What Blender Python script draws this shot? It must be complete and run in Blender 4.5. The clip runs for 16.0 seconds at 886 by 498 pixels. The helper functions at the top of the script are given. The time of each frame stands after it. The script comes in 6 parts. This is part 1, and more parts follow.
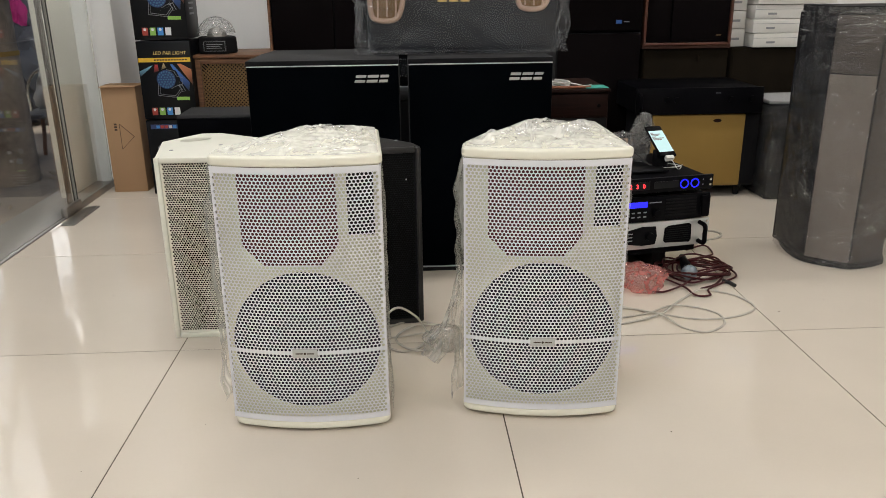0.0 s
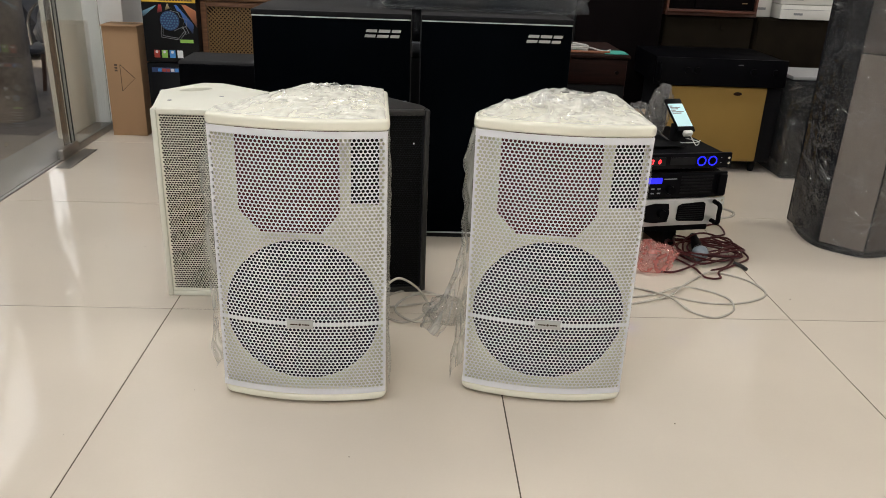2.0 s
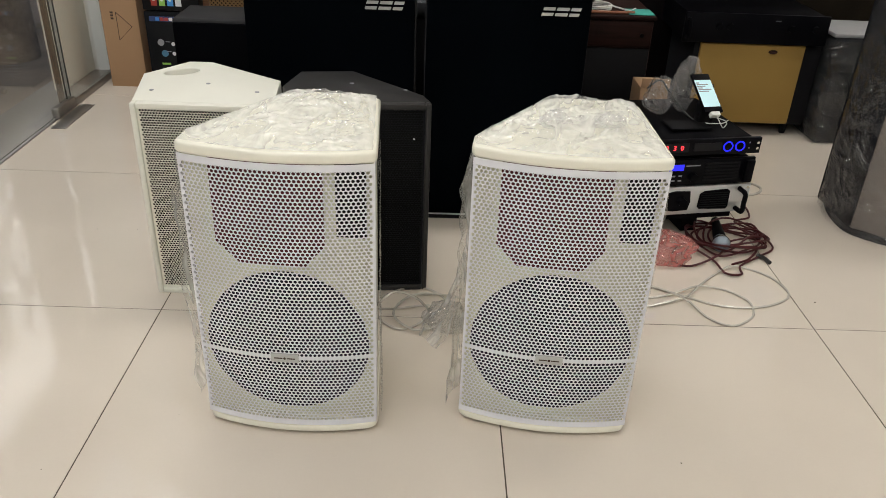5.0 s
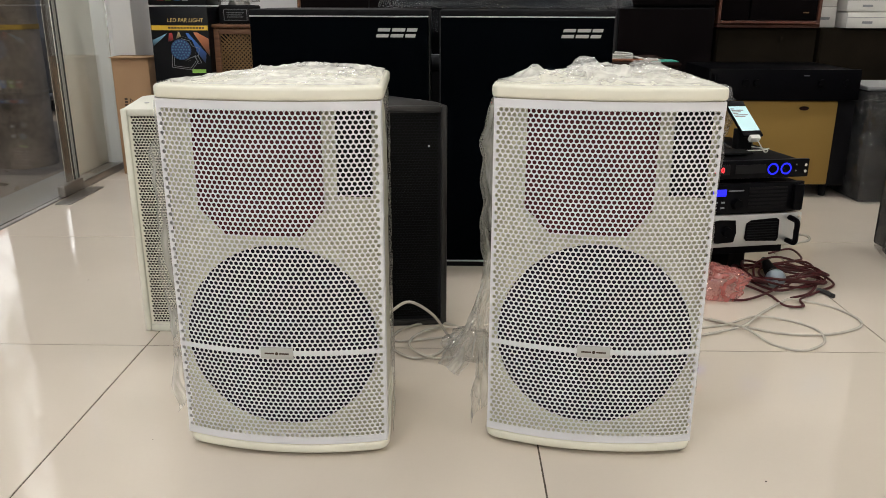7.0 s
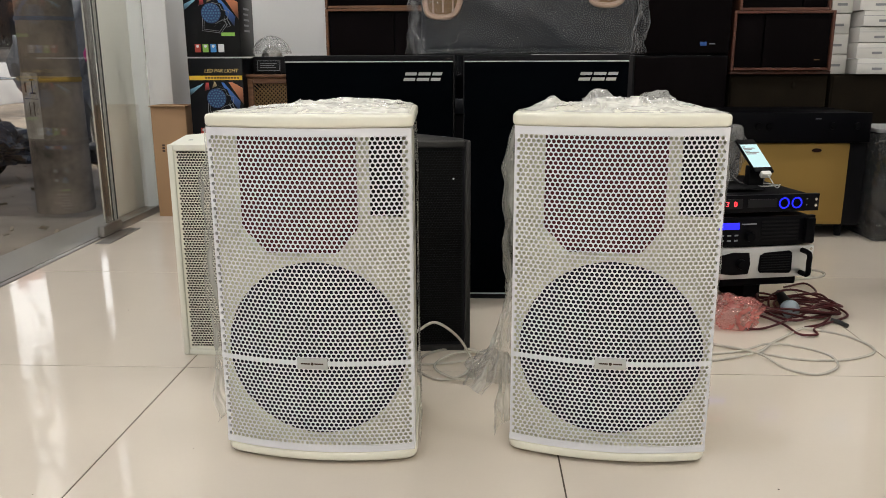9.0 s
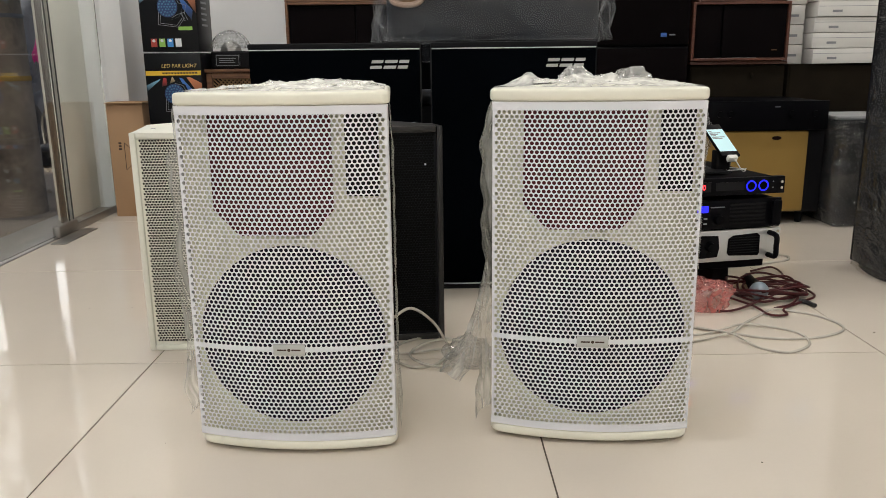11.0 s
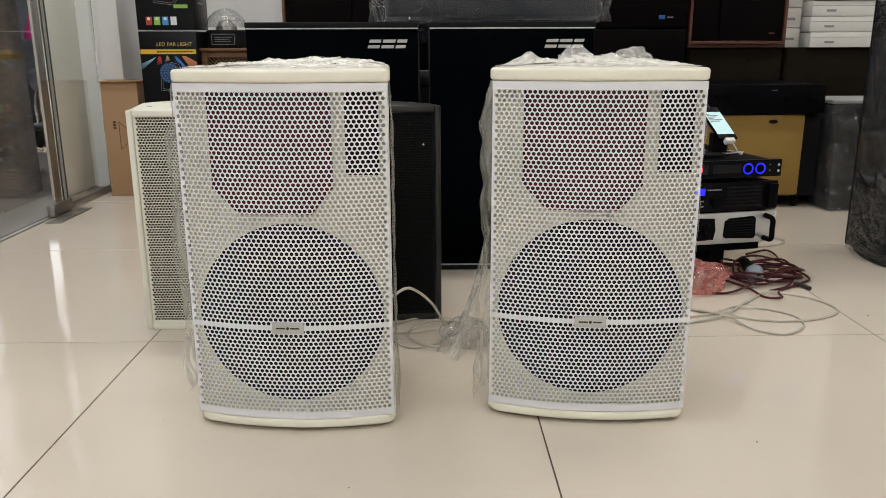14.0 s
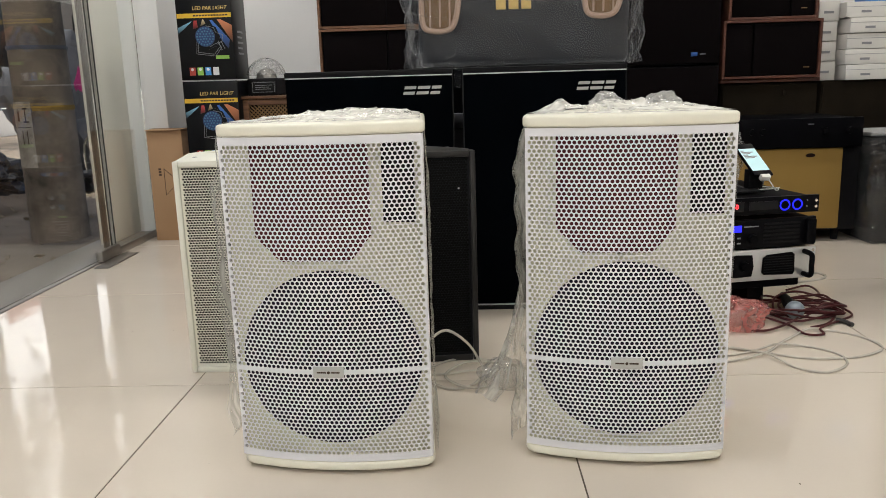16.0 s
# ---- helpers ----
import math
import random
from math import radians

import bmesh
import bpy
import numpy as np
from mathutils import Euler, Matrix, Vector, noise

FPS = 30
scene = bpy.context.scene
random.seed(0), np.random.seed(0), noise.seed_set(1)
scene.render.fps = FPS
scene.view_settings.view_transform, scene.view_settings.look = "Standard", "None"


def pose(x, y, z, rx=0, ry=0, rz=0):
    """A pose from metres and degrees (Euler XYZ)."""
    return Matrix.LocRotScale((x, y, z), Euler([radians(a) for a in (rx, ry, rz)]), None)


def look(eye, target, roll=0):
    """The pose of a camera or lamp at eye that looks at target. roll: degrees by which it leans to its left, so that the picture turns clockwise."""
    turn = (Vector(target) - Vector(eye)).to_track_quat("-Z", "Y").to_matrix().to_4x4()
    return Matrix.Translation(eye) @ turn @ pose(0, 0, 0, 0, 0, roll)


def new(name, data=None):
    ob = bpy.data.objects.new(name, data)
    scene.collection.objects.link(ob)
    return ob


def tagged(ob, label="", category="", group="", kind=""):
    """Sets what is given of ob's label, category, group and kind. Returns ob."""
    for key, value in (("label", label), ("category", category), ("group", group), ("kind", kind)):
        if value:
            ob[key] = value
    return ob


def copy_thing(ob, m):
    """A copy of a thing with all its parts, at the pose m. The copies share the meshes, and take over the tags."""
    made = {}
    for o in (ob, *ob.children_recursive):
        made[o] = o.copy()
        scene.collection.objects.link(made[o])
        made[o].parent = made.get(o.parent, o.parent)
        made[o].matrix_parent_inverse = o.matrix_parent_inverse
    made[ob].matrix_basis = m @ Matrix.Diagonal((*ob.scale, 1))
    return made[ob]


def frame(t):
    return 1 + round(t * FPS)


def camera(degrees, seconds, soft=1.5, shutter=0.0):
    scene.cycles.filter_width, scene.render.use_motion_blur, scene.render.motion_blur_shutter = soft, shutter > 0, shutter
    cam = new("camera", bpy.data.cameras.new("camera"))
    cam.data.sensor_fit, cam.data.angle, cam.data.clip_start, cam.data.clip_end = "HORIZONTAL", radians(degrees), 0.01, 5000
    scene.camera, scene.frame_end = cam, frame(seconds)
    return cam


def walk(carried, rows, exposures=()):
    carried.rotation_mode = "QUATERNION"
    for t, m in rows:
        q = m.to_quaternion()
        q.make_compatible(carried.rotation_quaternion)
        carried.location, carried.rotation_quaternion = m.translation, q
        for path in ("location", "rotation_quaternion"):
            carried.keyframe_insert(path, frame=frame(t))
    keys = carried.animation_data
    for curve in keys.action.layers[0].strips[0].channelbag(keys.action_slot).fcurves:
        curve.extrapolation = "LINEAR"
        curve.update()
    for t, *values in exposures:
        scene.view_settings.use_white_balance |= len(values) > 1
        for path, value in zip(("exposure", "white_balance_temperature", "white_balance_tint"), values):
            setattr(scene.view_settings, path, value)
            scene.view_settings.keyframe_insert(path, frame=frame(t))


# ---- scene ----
cam = camera(58.7, 16.0, soft=0.5)
PATH = [
    (0, (0.006, 0.0, 0.899), (0.097, 1.893, 0.26), -0.7),
    (0.5, (0.002, -0.031, 0.919), (0.08, 1.853, 0.251), -0.1),
    (1, (-0.004, -0.042, 0.926), (0.081, 1.835, 0.24), 0.8),
    (1.5, (-0.001, 0.001, 0.915), (0.113, 1.87, 0.211), 1.9),
    (2, (0.001, 0.086, 0.913), (0.089, 1.938, 0.162), 2.3),
    (2.5, (0.011, 0.166, 0.931), (0.066, 1.982, 0.095), 1.9),
    (3, (0.025, 0.217, 0.981), (0.034, 2.01, 0.095), 0.6),
    (3.5, (0.03, 0.227, 1.031), (0.027, 2.015, 0.135), 0.8),
    (4, (0.036, 0.235, 1.073), (0.055, 1.997, 0.127), 1.8),
    (4.2, (0.034, 0.242, 1.081), (0.071, 1.993, 0.114), 2.3),
    (6.3, (0.089, 0.368, 0.943), (0.118, 2.163, 0.06), 2.5),
    (6.5, (0.086, 0.371, 0.891), (0.092, 2.205, 0.092), 1.8),
    (7, (0.066, 0.36, 0.709), (0.036, 2.266, 0.105), 0.2),
    (7.5, (0.057, 0.32, 0.666), (0.023, 2.252, 0.151), 0.3),
    (8, (0.053, 0.296, 0.669), (0.01, 2.236, 0.185), -0.3),
    (8.5, (0.057, 0.287, 0.668), (-0.016, 2.23, 0.201), -0.6),
    (9, (0.062, 0.258, 0.677), (-0.023, 2.2, 0.205), -0.2),
    (9.2, (0.062, 0.246, 0.674), (-0.005, 2.187, 0.194), -0.2),
    (11.3, (0.022, 0.28, 0.633), (0.044, 2.228, 0.178), -0.6),
    (11.5, (0.018, 0.283, 0.635), (0.042, 2.232, 0.188), -0.5),
    (12, (0.016, 0.281, 0.631), (0.048, 2.232, 0.189), -0.5),
    (12.5, (0.022, 0.286, 0.633), (0.039, 2.23, 0.167), -0.3),
    (13, (0.022, 0.283, 0.643), (0.026, 2.224, 0.16), -0.1),
    (13.5, (0.022, 0.282, 0.633), (0.03, 2.22, 0.14), -0.1),
    (14, (0.021, 0.271, 0.629), (0.055, 2.206, 0.123), -0.2),
    (14.5, (0.026, 0.272, 0.633), (0.044, 2.211, 0.142), -1.0),
    (15, (0.027, 0.262, 0.644), (-0.009, 2.205, 0.173), -1.4),
    (15.5, (0.025, 0.258, 0.644), (-0.035, 2.208, 0.203), -1.5),
    (16, (0.024, 0.248, 0.649), (-0.036, 2.203, 0.233), -1.7),
]
EXPOSURE = [(0, -0.03), (1, -0.05), (2, -0.09), (3, -0.14), (4.2, -0.12), (6.3, -0.11), (7, -0.03), (8.5, -0.03), (9.2, 0.0), (11.3, -0.03), (13.5, -0.06), (15, -0.04), (16, 0.02)]
walk(cam, [(t, look(eye, target, roll)) for t, eye, target, roll in PATH], EXPOSURE)

# ---- light ----
world = bpy.data.worlds.new("world")
scene.world = world
world.use_nodes = True
wn = world.node_tree
sky = wn.nodes.new("ShaderNodeTexSky")
sky.sky_type = "NISHITA"
sky.sun_disc = False
sky.sun_elevation = radians(54)
sky.sun_rotation = radians(141)
sky.dust_density, sky.ozone_density = 4.0, 0.6
wn.links.new(sky.outputs[0], wn.nodes["Background"].inputs[0])
wn.nodes["Background"].inputs[1].default_value = 0.15

sun = new("sun", bpy.data.lights.new("sun", "SUN"))
sun.data.energy, sun.data.angle, sun.data.color = 4.0, radians(1.5), (1.0, 0.96, 0.9)
sun.matrix_world = look((4, -5, 9), (0, 0, 0))

DAY = new("daylight", bpy.data.lights.new("daylight", "AREA"))
DAY.data.shape, DAY.data.size, DAY.data.size_y = "RECTANGLE", 6.0, 0.8
DAY.data.energy, DAY.data.color = 28.0, (0.96, 0.97, 1.0)
DAY.matrix_world = look((-1.37, 0.6, 2.35), (0.2, 0.6, 0.4))
LAMPS = [(-0.3, 0.1, 17.0), (2.6, 0.1, 21.0), (-0.6, 2.75, 17.0), (1.9, 2.75, 18.0), (1.0, -2.2, 21.0), (-0.6, -2.2, 16.0)]
CEIL = 2.9


# ---- materials ----
def nodes_of(m):
    m.use_nodes = True
    t = m.node_tree
    return t, t.nodes, t.links, t.nodes["Principled BSDF"]


def mat(name, color, rough=0.5, metal=0.0, var=0.12, scale=6.0, fine=90.0, bump=0.05, bump_dist=0.001, spec=0.5,
        rough_var=0.08, tint=None, coat=0.0, random_tint=0.0):
    """A surface with slow stains and fine grain in colour, gloss and relief."""
    m = bpy.data.materials.new(name)
    t, n, l, p = nodes_of(m)
    co = n.new("ShaderNodeTexCoord")
    big = n.new("ShaderNodeTexNoise")
    big.inputs["Scale"].default_value, big.inputs["Detail"].default_value = scale, 5
    small = n.new("ShaderNodeTexNoise")
    small.inputs["Scale"].default_value, small.inputs["Detail"].default_value = fine, 3
    l.new(co.outputs["Object"], big.inputs["Vector"])
    l.new(co.outputs["Object"], small.inputs["Vector"])
    ramp = n.new("ShaderNodeMix")
    ramp.data_type = "RGBA"
    dark = tuple(c * (1 - var) for c in color) if tint is None else tint
    light = tuple(min(1.0, c * (1 + var * 0.6)) for c in color)
    ramp.inputs["A"].default_value = (*dark, 1)
    ramp.inputs["B"].default_value = (*light, 1)
    add = n.new("ShaderNodeMath")
    add.operation = "MULTIPLY_ADD"
    add.inputs[1].default_value = 0.35
    l.new(small.outputs["Fac"], add.inputs[0])
    sub = n.new("ShaderNodeMath")
    sub.operation = "MULTIPLY_ADD"
    sub.inputs[1].default_value, sub.inputs[2].default_value = 1.6, -0.47
    l.new(big.outputs["Fac"], sub.inputs[0])
    l.new(sub.outputs[0], add.inputs[2])
    l.new(add.outputs[0], ramp.inputs["Factor"])
    col = ramp.outputs["Result"]
    if random_tint:
        info = n.new("ShaderNodeObjectInfo")
        hsv = n.new("ShaderNodeHueSaturation")
        mr = n.new("ShaderNodeMapRange")
        mr.inputs["To Min"].default_value, mr.inputs["To Max"].default_value = 1 - random_tint, 1 + random_tint
        l.new(info.outputs["Random"], mr.inputs["Value"])
        l.new(mr.outputs["Result"], hsv.inputs["Value"])
        l.new(col, hsv.inputs["Color"])
        col = hsv.outputs["Color"]
    l.new(col, p.inputs["Base Color"])
    rr = n.new("ShaderNodeMapRange")
    rr.inputs["To Min"].default_value = max(0.02, rough - rough_var)
    rr.inputs["To Max"].default_value = min(1.0, rough + rough_var)
    l.new(big.outputs["Fac"], rr.inputs["Value"])
    l.new(rr.outputs["Result"], p.inputs["Roughness"])
    p.inputs["Metallic"].default_value = metal
    p.inputs["Specular IOR Level"].default_value = spec
    p.inputs["Coat Weight"].default_value = coat
    if bump:
        b = n.new("ShaderNodeBump")
        b.inputs["Strength"].default_value, b.inputs["Distance"].default_value = bump, bump_dist
        l.new(small.outputs["Fac"], b.inputs["Height"])
        l.new(b.outputs["Normal"], p.inputs["Normal"])
    return m


def wood(name, light, dark, rough=0.45, scale=3.0, spec=0.5):
    m = bpy.data.materials.new(name)
    t, n, l, p = nodes_of(m)
    co = n.new("ShaderNodeTexCoord")
    mp = n.new("ShaderNodeMapping")
    mp.inputs["Scale"].default_value = (scale, scale * 9, scale * 14)
    no = n.new("ShaderNodeTexNoise")
    no.inputs["Scale"].default_value, no.inputs["Detail"].default_value, no.inputs["Distortion"].default_value = 2.2, 7, 0.6
    r = n.new("ShaderNodeValToRGB")
    r.color_ramp.elements[0].position, r.color_ramp.elements[1].position = 0.3, 0.72
    r.color_ramp.elements[0].color, r.color_ramp.elements[1].color = (*dark, 1), (*light, 1)
    b = n.new("ShaderNodeBump")
    b.inputs["Strength"].default_value, b.inputs["Distance"].default_value = 0.12, 0.001
    l.new(co.outputs["Object"], mp.inputs["Vector"])
    l.new(mp.outputs["Vector"], no.inputs["Vector"])
    l.new(no.outputs["Fac"], r.inputs["Fac"])
    l.new(r.outputs["Color"], p.inputs["Base Color"])
    l.new(no.outputs["Fac"], b.inputs["Height"])
    l.new(b.outputs["Normal"], p.inputs["Normal"])
    p.inputs["Roughness"].default_value = rough
    p.inputs["Specular IOR Level"].default_value = spec
    return m


def film(name, haze=0.25, color=(0.9, 0.9, 0.9), rough=0.12, scale=35.0, streak=(1, 1, 1), bump=0.6, vary=0.5, dist=0.004, gloss=0.05, edge=0.8):
    """Thin clear plastic: mostly see-through, milky in folds, glossy."""
    m = bpy.data.materials.new(name)
    t, n, l, p = nodes_of(m)
    out = n["Material Output"]
    n.remove(p)
    di = n.new("ShaderNodeBsdfDiffuse")
    tl = n.new("ShaderNodeBsdfTranslucent")
    p = n.new("ShaderNodeMixShader")
    di.inputs[0].default_value = tl.inputs[0].default_value = (*color, 1)
    l.new(di.outputs[0], p.inputs[1])
    l.new(tl.outputs[0], p.inputs[2])
    co = n.new("ShaderNodeTexCoord")
    mp = n.new("ShaderNodeMapping")
    mp.inputs["Scale"].default_value = streak
    no = n.new("ShaderNodeTexNoise")
    no.inputs["Scale"].default_value, no.inputs["Detail"].default_value, no.inputs["Distortion"].default_value = scale, 4, 1.6
    l.new(co.outputs["Object"], mp.inputs["Vector"])
    l.new(mp.outputs["Vector"], no.inputs["Vector"])
    b = n.new("ShaderNodeBump")
    b.inputs["Strength"].default_value, b.inputs["Distance"].default_value = bump, dist
    l.new(no.outputs["Fac"], b.inputs["Height"])
    tr = n.new("ShaderNodeBsdfTransparent")
    tr.inputs[0].default_value = (0.99, 0.99, 0.99, 1)
    gl = n.new("ShaderNodeBsdfGlossy")
    gl.inputs["Roughness"].default_value = rough
    l.new(b.outputs["Normal"], gl.inputs["Normal"])
    mr = n.new("ShaderNodeMapRange")
    mr.inputs["From Min"].default_value, mr.inputs["From Max"].default_value = 0.35, 0.75
    mr.inputs["To Min"].default_value = haze * (1 - vary)
    mr.inputs["To Max"].default_value = min(0.95, haze * (1 + 2 * vary))
    l.new(no.outputs["Fac"], mr.inputs["Value"])
    mix = n.new("ShaderNodeMixShader")
    l.new(mr.outputs["Result"], mix.inputs[0])
    l.new(tr.outputs[0], mix.inputs[1])
    l.new(p.outputs[0], mix.inputs[2])
    lw = n.new("ShaderNodeLayerWeight")
    lw.inputs["Blend"].default_value = 0.5
    l.new(b.outputs["Normal"], lw.inputs["Normal"])
    pw = n.new("ShaderNodeMath")
    pw.operation = "POWER"
    pw.inputs[1].default_value = 4.0
    l.new(lw.outputs["Facing"], pw.inputs[0])
    fr = n.new("ShaderNodeMath")
    fr.operation = "MULTIPLY_ADD"
    fr.inputs[1].default_value, fr.inputs[2].default_value = edge, gloss
    l.new(pw.outputs[0], fr.inputs[0])
    mix2 = n.new("ShaderNodeMixShader")
    l.new(fr.outputs[0], mix2.inputs[0])
    l.new(mix.outputs[0], mix2.inputs[1])
    l.new(gl.outputs[0], mix2.inputs[2])
    l.new(mix2.outputs[0], out.inputs["Surface"])
    return m


def pane_glass(name, tint=(0.93, 0.95, 0.93)):
    m = bpy.data.materials.new(name)
    t, n, l, p = nodes_of(m)
    p.inputs["Base Color"].default_value = (*tint, 1)
    p.inputs["Roughness"].default_value = 0.0
    p.inputs["IOR"].default_value = 1.5
    p.inputs["Transmission Weight"].default_value = 1.0
    return m


def beam(name, color):
    """A printed light beam that fades into the black card towards its lower end."""
    m = bpy.data.materials.new(name)
    t, n, l, p = nodes_of(m)
    co = n.new("ShaderNodeTexCoord")
    sep = n.new("ShaderNodeSeparateXYZ")
    l.new(co.outputs["Generated"], sep.inputs[0])
    r = n.new("ShaderNodeValToRGB")
    r.color_ramp.elements[0].color = (*(c * 0.06 for c in color), 1)
    r.color_ramp.elements[1].color = (*color, 1)
    r.color_ramp.elements[1].position = 0.9
    l.new(sep.outputs["Z"], r.inputs["Fac"])
    l.new(r.outputs["Color"], p.inputs["Base Color"])
    p.inputs["Roughness"].default_value = 0.4
    return m


def glow(name, color, strength):
    m = bpy.data.materials.new(name)
    t, n, l, p = nodes_of(m)
    p.inputs["Base Color"].default_value = (*color, 1)
    p.inputs["Emission Color"].default_value = (*color, 1)
    p.inputs["Emission Strength"].default_value = strength
    return m


M_TILE = mat("porcelain_tile", (0.69, 0.62, 0.535), rough=0.05, var=0.05, scale=3.0, fine=160, bump=0.0, rough_var=0.03, random_tint=0.02)
tt, tn, tl, tp = nodes_of(M_TILE)
wav, bmp, pos = tn.new("ShaderNodeTexNoise"), tn.new("ShaderNodeBump"), tn.new("ShaderNodeNewGeometry")
wav.inputs["Scale"].default_value, wav.inputs["Detail"].default_value = 9.0, 2.0
bmp.inputs["Strength"].default_value, bmp.inputs["Distance"].default_value = 1.0, 0.00035
tl.new(pos.outputs["Position"], wav.inputs["Vector"])
tl.new(wav.outputs["Fac"], bmp.inputs["Height"])
tl.new(bmp.outputs["Normal"], tp.inputs["Normal"])
M_GROUT = mat("grout", (0.10, 0.078, 0.058), rough=0.9, bump=0.2)
M_WALL = mat("wall_paint", (0.80, 0.805, 0.81), rough=0.7, var=0.05, scale=2.0, bump=0.08)
M_CREAM_WALL = mat("cream_wall_paint", (0.80, 0.775, 0.69), rough=0.6, var=0.07, scale=2.5, bump=0.08)
M_CEIL = mat("ceiling_paint", (0.8, 0.8, 0.79), rough=0.8, var=0.04)
M_GRANITE = mat("granite_sill", (0.26, 0.25, 0.23), rough=0.35, var=0.35, scale=8, fine=220, bump=0.05)
M_STEEL = mat("brushed_steel", (0.40, 0.385, 0.36), rough=0.45, metal=1.0, var=0.2, fine=300)
M_ALU_DARK = mat("dark_glass_edge", (0.05, 0.055, 0.05), rough=0.3, var=0.2)
M_PALE_EDGE = mat("pale_glass_edge", (0.42, 0.42, 0.38), rough=0.3, var=0.25)
M_DULL_EDGE = mat("dull_seal", (0.105, 0.086, 0.070), rough=0.55, var=0.3)
M_CREAM = mat("cream_lacquer", (0.83, 0.815, 0.70), rough=0.32, var=0.05, scale=9, fine=240, bump=0.06, coat=0.2)
M_WHITE_METAL = mat("white_powder_coat", (0.76, 0.77, 0.81), rough=0.38, var=0.03, fine=300, bump=0.04)
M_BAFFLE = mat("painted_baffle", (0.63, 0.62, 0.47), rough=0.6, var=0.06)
M_WPAINT = mat("textured_white_paint", (0.76, 0.755, 0.675), rough=0.5, var=0.05, fine=420, bump=0.25, bump_dist=0.0006)
M_HORN = mat("maroon_plastic", (0.100, 0.021, 0.026), rough=0.5, var=0.2, spec=0.12)
M_CONE = mat("woofer_cone", (0.014, 0.013, 0.027), rough=0.6, var=0.3, fine=400, spec=0.08)
M_RUBBER = mat("black_rubber", (0.0066, 0.0066, 0.0077), rough=0.6, var=0.3, spec=0.12)
M_FOAM = mat("black_foam", (0.0083, 0.0088, 0.0077), rough=0.95, var=0.3, bump=0.3, spec=0.04)
M_BLACK_TEX = mat("black_textured_paint", (0.014, 0.014, 0.016), rough=0.6, var=0.3, fine=500, bump=0.35, bump_dist=0.0006, spec=0.06)
M_BLACK_SATIN = mat("black_satin_paint", (0.030, 0.029, 0.029), rough=0.42, var=0.3, fine=500, bump=0.25, bump_dist=0.0006, spec=0.3)
M_DUSTY = mat("dusty_black_paint", (0.036, 0.036, 0.038), rough=0.8, var=0.35, scale=7, fine=400, bump=0.3, bump_dist=0.0006, spec=0.15)
M_BLACK_CLOTH = mat("black_speaker_cloth", (0.0028, 0.0030, 0.0040), rough=0.85, var=0.35, scale=5, fine=700, bump=0.4, spec=0.012)
M_BROWN_CLOTH = mat("dark_brown_cloth", (0.0055, 0.0042, 0.0046), rough=0.9, var=0.3, fine=600, bump=0.3, spec=0.02)
M_SUB_CLOTH = mat("subwoofer_cloth", (0.0016, 0.0024, 0.0036), rough=0.85, var=0.5, scale=3, fine=600, bump=0.3, spec=0.004)
M_BLACK_METAL = mat("black_painted_metal", (0.0032, 0.0032, 0.0042), rough=0.45, var=0.25, fine=300, bump=0.08, spec=0.035)
M_BLACK_GLOSS = mat("black_gloss_panel", (0.0032, 0.0032, 0.0045), rough=0.3, var=0.2, spec=0.06)
M_SILVER = mat("silver_paint", (0.55, 0.56, 0.56), rough=0.35, metal=0.6, var=0.08, fine=300)
M_CHROME = mat("polished_metal", (0.62, 0.60, 0.55), rough=0.22, metal=1.0, var=0.1)
M_WHITE_TRIM = mat("white_trim", (0.58, 0.60, 0.61), rough=0.4, var=0.05)
M_CARDBOARD = mat("cardboard", (0.42, 0.26, 0.145), rough=0.85, var=0.08, scale=4, fine=150, bump=0.15)
M_INK = mat("printed_ink", (0.07, 0.045, 0.03), rough=0.8, var=0.2)
M_PRINT_BLACK = mat("printed_black_card", (0.0055, 0.0060, 0.0077), rough=0.35, var=0.3, bump=0.02, spec=0.2)
M_YELLOW = mat("yellow_print", (0.75, 0.48, 0.04), rough=0.4, var=0.08)
M_GOLDTXT = mat("gold_print", (0.70, 0.50, 0.16), rough=0.4, var=0.05)
M_RED = mat("red_print", (0.42, 0.05, 0.035), rough=0.4, var=0.1)
M_GREEN = mat("green_print", (0.28, 0.55, 0.10), rough=0.4, var=0.1)
M_BLUE = mat("blue_print", (0.06, 0.28, 0.70), rough=0.4, var=0.1)
M_BADGE_BLUE = mat("badge_blue", (0.02, 0.09, 0.34), rough=0.4, var=0.1)
M_WHITE_P = mat("white_print", (0.75, 0.76, 0.78), rough=0.4, var=0.05)
M_ORANGE = mat("orange_print", (0.26, 0.09, 0.04), rough=0.4, var=0.15)
M_LBLUE = mat("light_blue_print", (0.06, 0.19, 0.32), rough=0.4, var=0.15)
M_NAVY = mat("navy_print", (0.02, 0.05, 0.16), rough=0.4, var=0.2)
M_BEAM_SKY = beam("sky_beam_print", (0.22, 0.48, 0.66))
M_BEAM_RED = beam("red_beam_print", (0.50, 0.05, 0.05))
M_BEAM_TAN = beam("tan_beam_print", (0.55, 0.42, 0.24))
M_BEAM_BLUE = beam("blue_beam_print", (0.05, 0.17, 0.55))
M_BEAM_ORANGE = beam("orange_beam_print", (0.55, 0.20, 0.09))
M_GREY_P = mat("grey_print", (0.24, 0.25, 0.27), rough=0.4, var=0.1)
M_WALNUT = wood("walnut_veneer", (0.22, 0.105, 0.05), (0.085, 0.036, 0.018))
M_REDWOOD = wood("red_brown_veneer", (0.125, 0.042, 0.024), (0.055, 0.018, 0.011))
